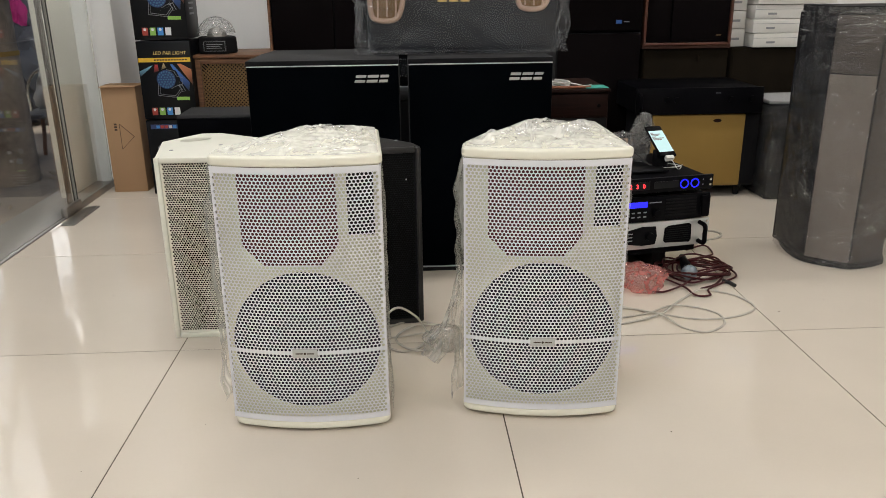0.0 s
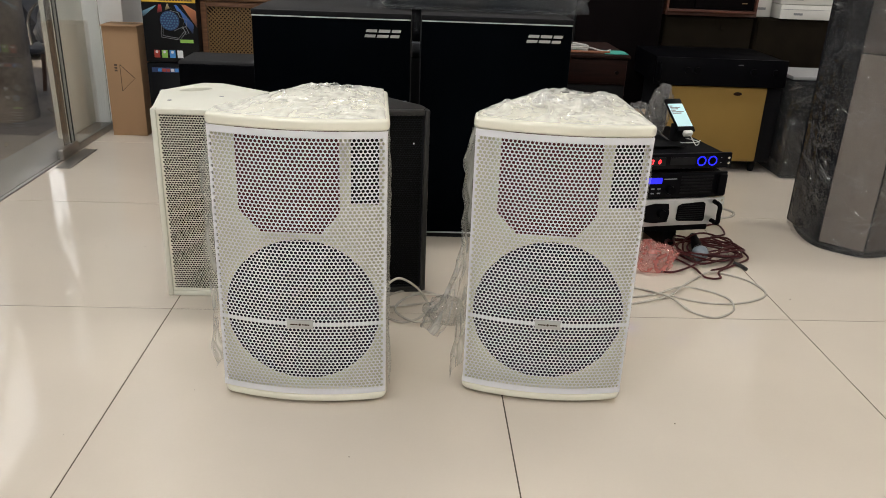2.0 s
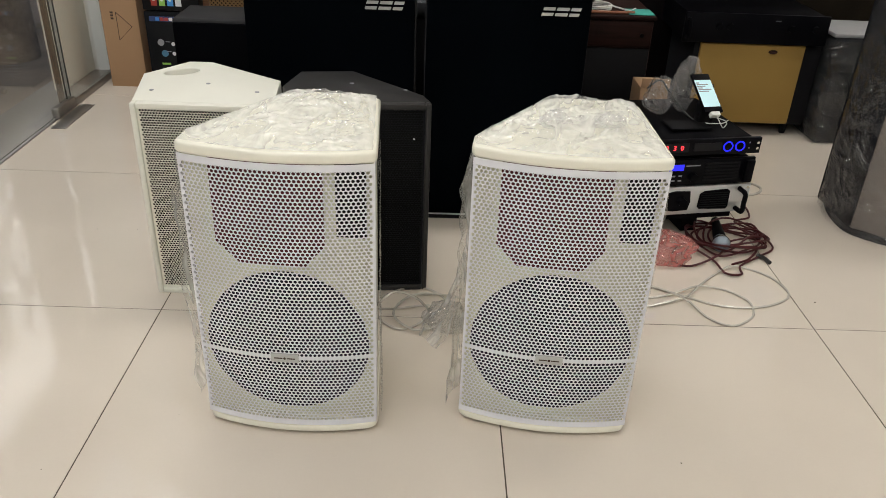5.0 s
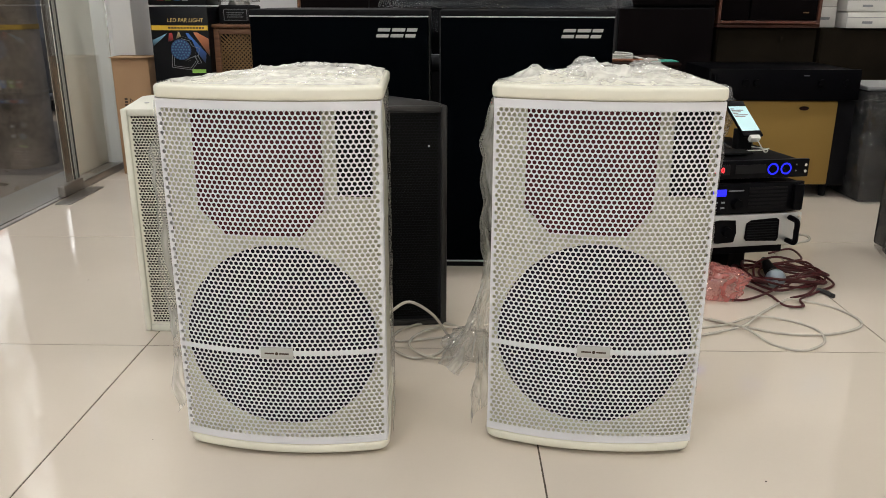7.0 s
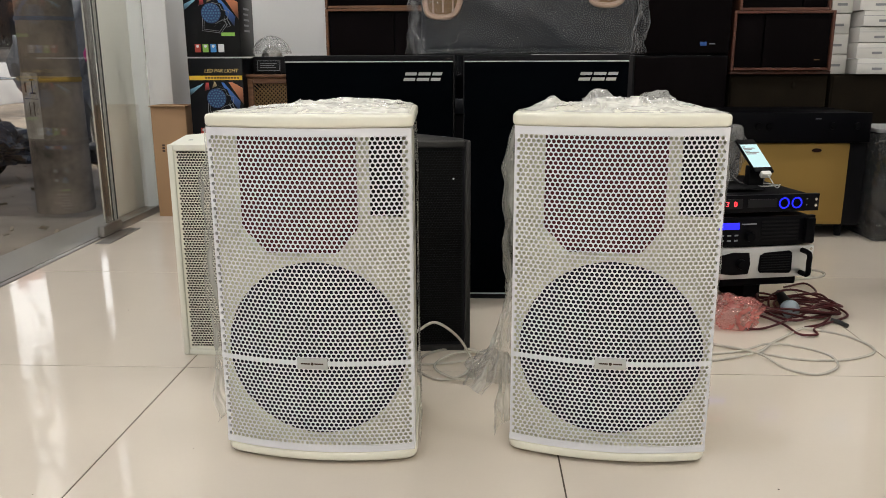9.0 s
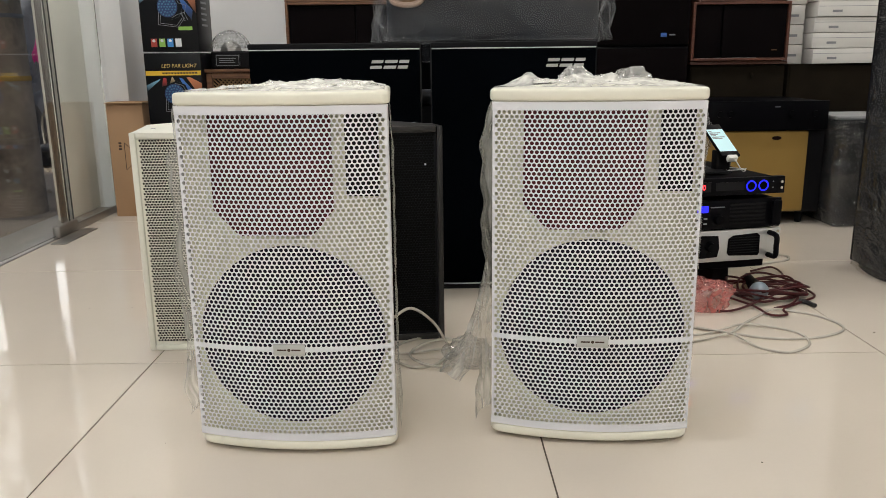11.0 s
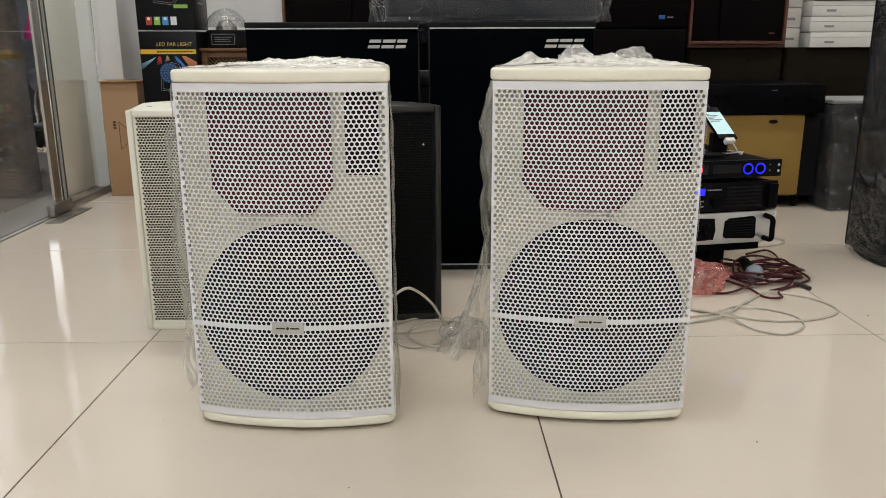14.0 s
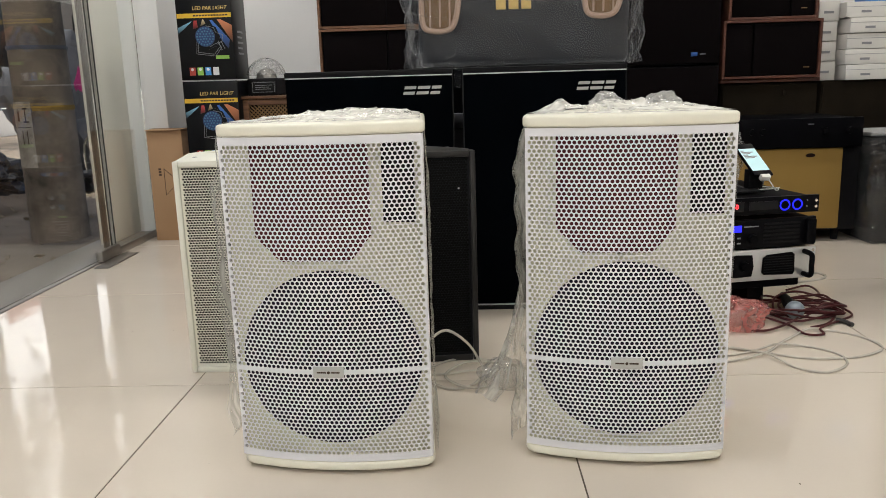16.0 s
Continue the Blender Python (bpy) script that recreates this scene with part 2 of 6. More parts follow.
M_DARKWOOD = wood("dark_stained_wood", (0.026, 0.009, 0.007), (0.010, 0.004, 0.003), rough=0.6, spec=0.12)
M_LATTICE = mat("brown_lattice", (0.20, 0.115, 0.045), rough=0.55, var=0.15)
M_MOSS = mat("worn_brown_carpet", (0.012, 0.0088, 0.0052), rough=0.95, var=0.5, scale=7, fine=260, bump=0.4, spec=0.1)
M_GOLD = mat("gold_speaker_cloth", (0.34, 0.215, 0.060), rough=0.8, var=0.12, scale=3, fine=700, bump=0.25, spec=0.2)
M_WHITE_CARD = mat("white_carton", (0.66, 0.65, 0.62), rough=0.65, var=0.06, random_tint=0.05)
M_GREY_SHEET = mat("grey_foam_sheet", (0.34, 0.34, 0.35), rough=0.7, var=0.15)
M_GREY_BODY = mat("grey_plastic_case", (0.017, 0.019, 0.024), rough=0.5, var=0.15, spec=0.3)
M_PEACH = mat("bronze_ring", (0.50, 0.36, 0.28), rough=0.45, metal=0.2, var=0.12)
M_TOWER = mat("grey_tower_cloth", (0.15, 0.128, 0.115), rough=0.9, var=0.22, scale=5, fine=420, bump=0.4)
M_TOWER_MID = mat("upper_and_shaded_tower_cloth", (0.062, 0.053, 0.050), rough=0.9, var=0.25, scale=5, fine=420, bump=0.4, spec=0.1)
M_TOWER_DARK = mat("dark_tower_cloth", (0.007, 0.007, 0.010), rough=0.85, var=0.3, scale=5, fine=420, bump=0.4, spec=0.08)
M_FILM = film("clear_film", haze=0.08, bump=0.9, scale=42)
M_FILM_TOP = film("milky_film", haze=0.36, color=(0.99, 0.988, 0.975), bump=0.55, scale=9, streak=(2.0, 1.0, 1), rough=0.09, dist=0.008, gloss=0.085, edge=0.08, vary=0.6)
M_BUNCH = film("puffed_film", haze=0.20, color=(0.97, 0.97, 0.97), bump=0.6, scale=30, rough=0.07, gloss=0.10, edge=0.6)
# Crease films are whiter than the sheets, so highlights along folds are in the colour.
M_CREASE = film("film_crease", haze=0.26, color=(0.99, 0.99, 0.97), bump=0.5, scale=70, rough=0.1, gloss=0.16, vary=0.7)
M_CREASE_FINE = film("stretch_crease", haze=0.14, color=(0.95, 0.95, 0.95), bump=0.5, scale=60, rough=0.12, gloss=0.12, vary=0.8)
M_LEAF = mat("green_leaf", (0.055, 0.09, 0.03), rough=0.5, var=0.3, random_tint=0.0)
M_SKY = glow("pale_sky", (0.96, 0.97, 1.0), 1.3)
M_BAG = film("thin_bag", haze=0.15, color=(0.80, 0.80, 0.80), bump=0.6, scale=14, rough=0.12, gloss=0.07, vary=0.6)
M_DRAPE = film("draped_film", haze=0.27, color=(0.95, 0.945, 0.92), bump=0.5, scale=9, rough=0.1, gloss=0.07, vary=0.7, streak=(1, 2.5, 0.8))
M_FILM_SIDE = film("hazy_film", haze=0.22, color=(0.95, 0.94, 0.9), bump=0.7, scale=26)
M_STRETCH = film("stretch_film", haze=0.045, color=(0.9, 0.9, 0.9), bump=0.7, scale=6, streak=(1.6, 1.6, 3.0), rough=0.12, vary=1.0, dist=0.02, gloss=0.075, edge=0.4)
M_DUSTBAG = film("dust_bag", dist=0.008, haze=0.032, color=(0.66, 0.73, 0.84), bump=0.9, scale=3.5, rough=0.24, gloss=0.028, vary=0.9)
M_FADED = mat("faded_white_paint", (0.46, 0.41, 0.35), rough=0.9, var=0.75, scale=9, fine=60, bump=0.3)
M_MAGENTA = mat("magenta_cloth", (0.75, 0.04, 0.30), rough=0.7, var=0.15)
M_PINK = film("pink_bag", haze=0.36, color=(0.88, 0.34, 0.31), bump=0.4, scale=22, rough=0.2, vary=0.3)
M_SHADED = mat("shaded_hand_hold_paint", (0.50, 0.49, 0.42), rough=0.8, var=0.15)
M_DOME = film("cut_crystal_plastic", haze=0.22, color=(0.75, 0.77, 0.78), bump=0.5, scale=90, rough=0.05)
M_CABLE_CLEAR = mat("clear_sheathed_cable", (0.56, 0.53, 0.47), rough=0.2, var=0.25, scale=30, fine=300, coat=0.5)
M_CABLE_RED = mat("dark_red_cable", (0.062, 0.008, 0.010), rough=0.45, var=0.25, spec=0.3)
M_CABLE_BLACK = mat("black_cable", (0.012, 0.012, 0.012), rough=0.4, var=0.2)
M_CABLE_WHITE = mat("white_cable", (0.72, 0.72, 0.70), rough=0.4, var=0.05)
M_MICBALL = mat("mic_mesh", (0.26, 0.31, 0.36), rough=0.4, metal=0.4, fine=900, var=0.2, bump=0.5)
M_GLASS = pane_glass("shop_glass")
M_CONCRETE = mat("weathered_concrete", (0.29, 0.235, 0.185), rough=0.9, var=0.95, scale=4, fine=45, bump=0.5, bump_dist=0.004)
M_PAVE = mat("pavement_dust", (0.34, 0.28, 0.22), rough=0.95, var=0.45, scale=3, fine=50, bump=0.4, bump_dist=0.006)
M_RUBBLE = mat("dry_leaf_litter", (0.30, 0.24, 0.17), rough=0.95, var=0.5)
M_FACADE = mat("dark_facade", (0.10, 0.09, 0.085), rough=0.8, var=0.35, scale=0.8)
M_LOW_WALL = mat("whitewashed_wall", (0.78, 0.77, 0.75), rough=0.85, var=0.18, scale=1.2, bump=0.2)
M_TARP = mat("grey_tarp", (0.11, 0.115, 0.13), rough=0.5, var=0.3, scale=5)
M_BIKE = mat("motorbike_plastic", (0.03, 0.032, 0.04), rough=0.3, var=0.2)
M_BROWNROD = mat("rusty_brown_paint", (0.17, 0.09, 0.06), rough=0.6, var=0.3)
M_TEAL = mat("teal_paper", (0.05, 0.36, 0.30), rough=0.6, var=0.1)
M_LCD = glow("blue_lcd", (0.02, 0.02, 1.0), 0.8)
M_RING = glow("blue_led_ring", (0.008, 0.014, 1.0), 1.0)
M_DIGIT = glow("red_digits", (1.0, 0.03, 0.04), 4.0)
M_SCREEN = glow("phone_screen", (0.46, 0.68, 0.72), 0.38)
M_TUBE = glow("lamp_diffuser", (1.0, 0.98, 0.94), 3.0)


# ---- building blocks ----
def thing(name, label, category, m=None, group="", kind=""):
    ob = new(name)
    ob.empty_display_size = 0.05
    if m is not None:
        ob.matrix_basis = m
    return tagged(ob, label, category, group, kind)


def finish(bm, name, smooth=True):
    bmesh.ops.recalc_face_normals(bm, faces=bm.faces)
    me = bpy.data.meshes.new(name)
    bm.to_mesh(me)
    bm.free()
    if smooth:
        me.polygons.foreach_set("use_smooth", [True] * len(me.polygons))
        me.set_sharp_from_angle(angle=radians(35))
    return me


def part(name, bm, material, parent=None, label="", m=None, smooth=True):
    me = bm if isinstance(bm, bpy.types.Mesh) else finish(bm, name, smooth)
    if not me.materials:
        me.materials.append(material)
    ob = new(name, me)
    ob.parent = parent
    if m is not None:
        ob.matrix_basis = m
    if label:
        ob["label"] = label
    return ob


def box(x0, x1, y0, y1, z0, z1, bevel=0.0, seg=2, bm=None):
    own = bmesh.new()
    bmesh.ops.create_cube(own, size=1, matrix=Matrix.Translation(((x0 + x1) / 2, (y0 + y1) / 2, (z0 + z1) / 2))
                          @ Matrix.Diagonal((abs(x1 - x0), abs(y1 - y0), abs(z1 - z0), 1)))
    if bevel:
        bmesh.ops.bevel(own, geom=own.edges[:], offset=bevel, segments=seg, profile=0.5, affect="EDGES")
    return merge(bm, own)


def merge(bm, own):
    if bm is None:
        return own
    tmp = bpy.data.meshes.new("tmp")
    own.to_mesh(tmp)
    own.free()
    bm.from_mesh(tmp)
    bpy.data.meshes.remove(tmp)
    return bm


def prism(poly, z0, z1, bevel=0.0, seg=2, corner=0.0, bm=None):
    """A plan outline (counter-clockwise) drawn up from z0 to z1. corner: rounding of its upright edges."""
    own = bmesh.new()
    lo = [own.verts.new((x, y, z0)) for x, y in poly]
    hi = [own.verts.new((x, y, z1)) for x, y in poly]
    k = len(poly)
    own.faces.new(lo[::-1])
    own.faces.new(hi)
    for i in range(k):
        own.faces.new((lo[i], lo[(i + 1) % k], hi[(i + 1) % k], hi[i]))
    if corner:
        up = [e for e in own.edges if abs(e.verts[0].co.z - e.verts[1].co.z) > 1e-6 and e.calc_face_angle(0) > 0.35]
        bmesh.ops.bevel(own, geom=up, offset=corner, segments=4, profile=0.5, affect="EDGES")
    if bevel:
        rim = [e for e in own.edges if abs(e.verts[0].co.z - e.verts[1].co.z) < 1e-6 and abs(e.calc_face_angle(0)) > 1.0]
        bmesh.ops.bevel(own, geom=rim, offset=bevel, segments=seg, profile=0.5, affect="EDGES")
    return merge(bm, own)


def plate(poly, y0, y1, bevel=0.0, bm=None):
    """An outline in x and z given depth from y0 to y1."""
    own = prism([(x, z) for x, z in poly], 0, abs(y1 - y0), bevel)
    bmesh.ops.transform(own, matrix=Matrix(((1, 0, 0, 0), (0, 0, 1, min(y0, y1)), (0, 1, 0, 0), (0, 0, 0, 1))), verts=own.verts)
    bmesh.ops.reverse_faces(own, faces=own.faces)
    return merge(bm, own)


def lathe(profile, n=40, m=Matrix(), bm=None):
    """Turns (radius, height) pairs about z."""
    own = bmesh.new()
    rings = []
    for r, z in profile:
        if r < 1e-6:
            rings.append([own.verts.new((0, 0, z))])
        else:
            rings.append([own.verts.new((r * math.cos(2 * math.pi * i / n), r * math.sin(2 * math.pi * i / n), z)) for i in range(n)])
    for a, b in zip(rings, rings[1:]):
        for i in range(n):
            j = (i + 1) % n
            if len(a) == 1 and len(b) == 1:
                continue
            if len(a) == 1:
                own.faces.new((a[0], b[i], b[j]))
            elif len(b) == 1:
                own.faces.new((a[i], a[j], b[0]))
            else:
                own.faces.new((a[i], a[j], b[j], b[i]))
    bmesh.ops.transform(own, matrix=m, verts=own.verts)
    return merge(bm, own)


def spline(points, per=8):
    p = [Vector(q) for q in points]
    p = [p[0] * 2 - p[1]] + p + [p[-1] * 2 - p[-2]]
    out = []
    for i in range(1, len(p) - 2):
        for k in range(per):
            t = k / per
            a, b, c, d = p[i - 1], p[i], p[i + 1], p[i + 2]
            out.append(0.5 * (2 * b + (c - a) * t + (2 * a - 5 * b + 4 * c - d) * t * t + (3 * b - a - 3 * c + d) * t ** 3))
    return out + [p[-2]]


def tube(points, r, n=8, per=8, bm=None):
    own = bmesh.new()
    pts = spline(points, per) if per > 1 else [Vector(q) for q in points]
    rings, side = [], None
    for i, c in enumerate(pts):
        d = (pts[min(i + 1, len(pts) - 1)] - pts[max(i - 1, 0)])
        d = d.normalized() if d.length > 1e-9 else Vector((1, 0, 0))
        if side is None:
            side = d.orthogonal().normalized()
        side = (side - d * side.dot(d))
        side = side.normalized() if side.length > 1e-6 else d.orthogonal().normalized()
        up = d.cross(side)
        rings.append([own.verts.new(c + r * (math.cos(2 * math.pi * k / n) * side + math.sin(2 * math.pi * k / n) * up)) for k in range(n)])
    for a, b in zip(rings, rings[1:]):
        for k in range(n):
            own.faces.new((a[k], a[(k + 1) % n], b[(k + 1) % n], b[k]))
    own.faces.new(rings[0][::-1])
    own.faces.new(rings[-1])
    return merge(bm, own)


def sheet(nu, nv, f, bm=None):
    own = bmesh.new()
    g = [[own.verts.new(f(i / nu, j / nv)) for j in range(nv + 1)] for i in range(nu + 1)]
    for i in range(nu):
        for j in range(nv):
            own.faces.new((g[i][j], g[i + 1][j], g[i + 1][j + 1], g[i][j + 1]))
    return merge(bm, own)


def crumple(size, seed, amount=0.35, subdiv=5, freq=1.6, floor=-0.75):
    """A crumpled bag: a ball pulled into soft lobes and creased by sharp folds, set flat on its base."""
    bm = bmesh.new()
    bmesh.ops.create_icosphere(bm, subdivisions=subdiv, radius=1)
    off = Vector((seed * 7.1, seed * 3.3, seed))
    for v in bm.verts:
        p = v.co * freq + off
        lobe = noise.noise(p)
        fold = abs(noise.noise(Vector((p.x * 1.6, p.y * 1.6, p.z * 0.7)) + off)) + 0.5 * abs(noise.noise(p * 2.9))
        v.co *= 1 + amount * (0.8 * lobe - 1.0 * fold + 0.25)
        v.co.z = max(v.co.z, floor)
        v.co = Vector((v.co.x * size[0], v.co.y * size[1], (v.co.z - floor) * size[2]))
    return bm


def words(name, text, size, material, parent, m, label="", shear=0.0):
    """Flat lettering standing upright in x and z, facing -y."""
    cu = bpy.data.curves.new(name, "FONT")
    cu.body, cu.size, cu.align_x, cu.shear, cu.extrude = text, size, "CENTER", shear, 0.0003
    tmp = bpy.data.objects.new("tmp", cu)
    scene.collection.objects.link(tmp)
    me = bpy.data.meshes.new_from_object(tmp.evaluated_get(bpy.context.evaluated_depsgraph_get()))
    bpy.data.objects.remove(tmp)
    me.name = name
    me.materials.clear()
    me.materials.append(material)
    ob = new(name, me)
    ob.parent = parent
    ob.matrix_basis = m @ pose(0, 0, 0, 90)
    if label:
        ob["label"] = label
    return ob


def perforated(name, width, z0, z1, pitch, hole, curve, solid=(), thick=0.0007, sides=12):
    """A punched sheet in x and z, with real holes in staggered rows; curve(x) bows it in y. solid: bands (z0, z1) with no holes."""
    row = pitch * 0.866
    nrow = int((z1 - z0) / row)
    ncol = int(width / pitch)
    x_lo = -ncol * pitch / 2
    ang = [2 * math.pi * k / sides for k in range(sides)]
    outer = []
    for a in ang:
        # the cell's border in direction a: a hexagon standing on a corner
        d = pitch / 2 / math.cos((a + math.pi / 6) % (math.pi / 3) - math.pi / 6)
        outer.append((d * math.cos(a), d * math.sin(a)))
    verts, faces = [], []

    def add(x, z, back=0.0):
        verts.append((x, curve(x) + back, z))

    for r in range(nrow):
        zc = z0 + (r + 0.5) * row
        odd = r % 2
        cells = ncol - odd
        if odd:
            for s in (-1, 1):
                xo, xi = s * (ncol * pitch / 2), s * (ncol * pitch / 2 - pitch * 0.505)
                i = len(verts)
                for x, z in ((xo, zc - row * 0.67), (xi, zc - row * 0.34), (xi, zc + row * 0.34), (xo, zc + row * 0.67)):
                    add(x, z, 0.0004)
                faces.append((i, i + 1, i + 2, i + 3))
        for c in range(cells):
            xc = x_lo + (c + 0.5 + 0.5 * odd) * pitch
            i = len(verts)
            closed = any(a < zc < b for a, b in solid)
            for ox, oz in outer:
                add(xc + ox, zc + oz)
            if closed:
                faces.append(tuple(range(i, i + sides)))
                continue
            for a in ang:
                add(xc + hole / 2 * math.cos(a), zc + hole / 2 * math.sin(a))
            for a in ang:
                add(xc + hole / 2 * math.cos(a), zc + hole / 2 * math.sin(a), thick)
            for k in range(sides):
                j = (k + 1) % sides
                faces.append((i + k, i + j, i + sides + j, i + sides + k))
                faces.append((i + sides + k, i + sides + j, i + 2 * sides + j, i + 2 * sides + k))
    me = bpy.data.meshes.new(name)
    me.from_pydata(verts, [], faces)
    me.update()
    return me, ncol * pitch / 2, z0 + row * 0.05, z0 + nrow * row - row * 0.05


def creases(name, f, count, seed, length, width, parent, out, lift=0.0012, slant=0.5, box_=(0, 1, 0, 1), turns=(0.0, 0.0, 1.2), label="bright film creases", wobble=0.04, skin=None):
    """Thin raised folds that run over a sheet f(u, v), their glints drawn in by whiter film; slant: how much they lean.
    """
    rng = random.Random(seed)
    bm = bmesh.new()
    e = 1e-3
    for _ in range(count):
        u, v = rng.uniform(box_[0], box_[1]), rng.uniform(box_[2], box_[3])
        a = rng.gauss(0.0, slant) + rng.choice(turns)
        du, dv = math.cos(a), math.sin(a)
        step = (f(min(1, u + e * du), min(1, v + e * dv)) - f(u, v)).length / e
        n = 8
        run = rng.uniform(0.3, 1.0) * length / max(step, 1e-4) / n
        w = width * rng.uniform(0.4, 1.0)
        bend = rng.uniform(-0.03, 0.03)
        last = None
        for i in range(n + 1):
            uu, vv = u + run * i * math.cos(a), v + run * i * math.sin(a)
            a += bend + rng.gauss(0.0, wobble)
            if not (box_[0] < uu < box_[1] and box_[2] < vv < box_[3]):
                break
            p = f(uu, vv)
            pu, pv = f(min(1, uu + e), vv) - p, f(uu, min(1, vv + e)) - p
            nor = pu.cross(pv)
            nor = nor.normalized() if nor.length > 1e-12 else Vector((0, 0, 1))
            d = (pu * math.cos(a) + pv * math.sin(a))
            side = nor.cross(d)
            side = side.normalized() if side.length > 1e-12 else Vector((1, 0, 0))
            k = w * math.sin(math.pi * (i + 0.4) / (n + 0.8)) * 0.5
            sgn = 1 if nor.dot(out(p)) > 0 else -1
            row = (bm.verts.new(p + side * k + nor * sgn * 0.0004), bm.verts.new(p + nor * sgn * (lift + k * 0.45)), bm.verts.new(p - side * k + nor * sgn * 0.0004))
            if last:
                bm.faces.new((last[0], row[0], row[1], last[1]))
                bm.faces.new((last[1], row[1], row[2], last[2]))
            last = row
    return tagged(part(name, bm, skin or M_CREASE, parent, label), kind="stuff")


# ---- the room ----
X_GLASS, Y_BACK, X_EAST, Y_SOUTH = -1.39, 4.20, 4.6, -4.0
TILE, JX, JY = 0.8, 0.207, 1.897

floor = part("floor", box(X_GLASS - 0.03, X_EAST + 0.1, Y_SOUTH - 0.1, Y_BACK + 0.1, -0.12, -0.0010), M_GROUT)
tagged(floor, "polished cream porcelain tile floor with thin dark joints", "floor", kind="structure")

ceiling = part("ceiling", box(-1.6, X_EAST + 0.1, Y_SOUTH - 0.1, Y_BACK + 0.1, CEIL, CEIL + 0.1), M_CEIL)
tagged(ceiling, "plain white painted ceiling", "ceiling", kind="structure")
tagged(part("wall_north", box(-1.28, X_EAST + 0.1, Y_BACK, Y_BACK + 0.12, 0, CEIL), M_WALL), "smooth off-white painted back wall", "wall", kind="structure")
tagged(part("wall_east", box(X_EAST, X_EAST + 0.12, Y_SOUTH, Y_BACK, 0, CEIL), M_WALL), "smooth off-white painted wall", "wall", kind="structure")
tagged(part("wall_south", box(-1.6, X_EAST + 0.1, Y_SOUTH - 0.12, Y_SOUTH, 0, CEIL), M_WALL), "smooth off-white painted wall", "wall", kind="structure")
tagged(part("wall_pilaster", box(-1.375, -1.285, 3.75, Y_BACK + 0.1, 0, CEIL, 0.004), M_WALL), "narrow white painted wall pilaster beside the glass", "wall", kind="structure")
tagged(part("pillar", box(-1.545, -1.50, 3.505, 3.84, 0.0045, 3.2, 0.008), M_CREAM_WALL), "cream painted pillar standing behind the shop glass", "pillar", kind="structure")
tagged(part("wall_corner", box(-1.60, -1.376, 3.842, Y_BACK + 0.12, -0.1, CEIL), M_WALL), "white painted wall return", "wall", kind="structure")
tagged(part("window_sill", box(-1.62, X_GLASS, Y_SOUTH, 3.84, -0.12, 0.004, 0.003), M_GRANITE), "grey granite sill under the shop glass", "sill", kind="structure")
tagged(part("baseboard", box(-1.392, -1.380, 3.33, 3.75, 0.0, 0.03, 0.002), M_STEEL), "thin dirty metal floor channel", "trim", kind="structure")

front = thing("window_1", "clear shop-front glass with steel patch fitting at the floor", "window", kind="structure")
for y0, y1 in ((-3.95, -1.7), (-1.68, 0.8), (0.82, 3.285), (3.325, 3.745)):
    g = part("pane", box(-1.397, -1.387, y0, y1, 0.012, CEIL - 0.002, 0.0015, 1), M_GLASS, front)
    g.visible_shadow = False
for y in (3.2865, 3.3195):
    part("glass_edge", box(-1.3895, -1.3855, y, y + 0.004, 0.012, CEIL - 0.004), M_ALU_DARK, front, "dark glass edge")
    part("glass_edge", box(-1.3985, -1.390, y, y + 0.004, 0.012, CEIL - 0.004), M_PALE_EDGE, front, "pale ground glass edge")
part("stile", box(-1.404, -1.3988, 3.238, 3.284, 0.012, CEIL - 0.004, 0.001), M_DULL_EDGE, front, "dull brown sealing strip")
part("patch_fitting", box(-1.408, -1.374, 3.17, 3.33, 0.005, 0.048, 0.006, 3), M_STEEL, front, "scuffed steel patch fitting")
part("floor_plate", box(-1.37, -1.315, 3.08, 3.36, 0.0005, 0.004, 0.001), M_STEEL, front, "flat steel floor plate")

for x, y, watts in LAMPS:
    lamp = thing("ceiling_light", "white fluorescent ceiling light panel", "ceiling light", pose(x, y, CEIL), "ceiling lights")
    part("frame", box(-0.62, 0.62, -0.16, 0.16, -0.05, 0, 0.004), M_WHITE_TRIM, lamp)
    part("diffuser", box(-0.6, 0.6, -0.14, 0.14, -0.056, -0.0505), M_TUBE, lamp, "glowing white diffuser")
    light = new("lamp", bpy.data.lights.new("lamp", "AREA"))
    light.data.shape, light.data.size, light.data.size_y = "RECTANGLE", 1.2, 0.28
    light.data.energy, light.data.color = watts, (1.0, 0.965, 0.90)
    light.matrix_world = look((x, y, CEIL - 0.06), (x, y + 1e-4, 0))

# ---- outside the glass ----
tagged(part("ground", box(-60, -1.62, -60, 60, -0.5, -0.13), M_PAVE), "dusty pavement outside the shop", "ground", kind="structure")
facade = thing("building", "dark building front across the street", "building", kind="structure")
part("wall", box(-9.3, -9.0, -20, 30, -0.13, 3.4), M_FACADE, facade)
# Unseen extra height, added to cut the bright sky mirrored in the floor.
part("upper_wall", box(-9.3, -9.0, -20, 14.6, 3.402, 9.5), M_FACADE, facade)
tagged(part("low_wall", box(-8.8, -8.6, -20, 16.9, -0.13, 0.62, 0.02), M_LOW_WALL), "low whitewashed wall across the street in the sun", "wall", kind="structure")
for k in range(9):
    part("window", box(-9.02, -8.97, -16 + k * 5, -13.8 + k * 5, 0.9, 2.4, 0.02), M_BLACK_GLOSS, facade, "dark window")

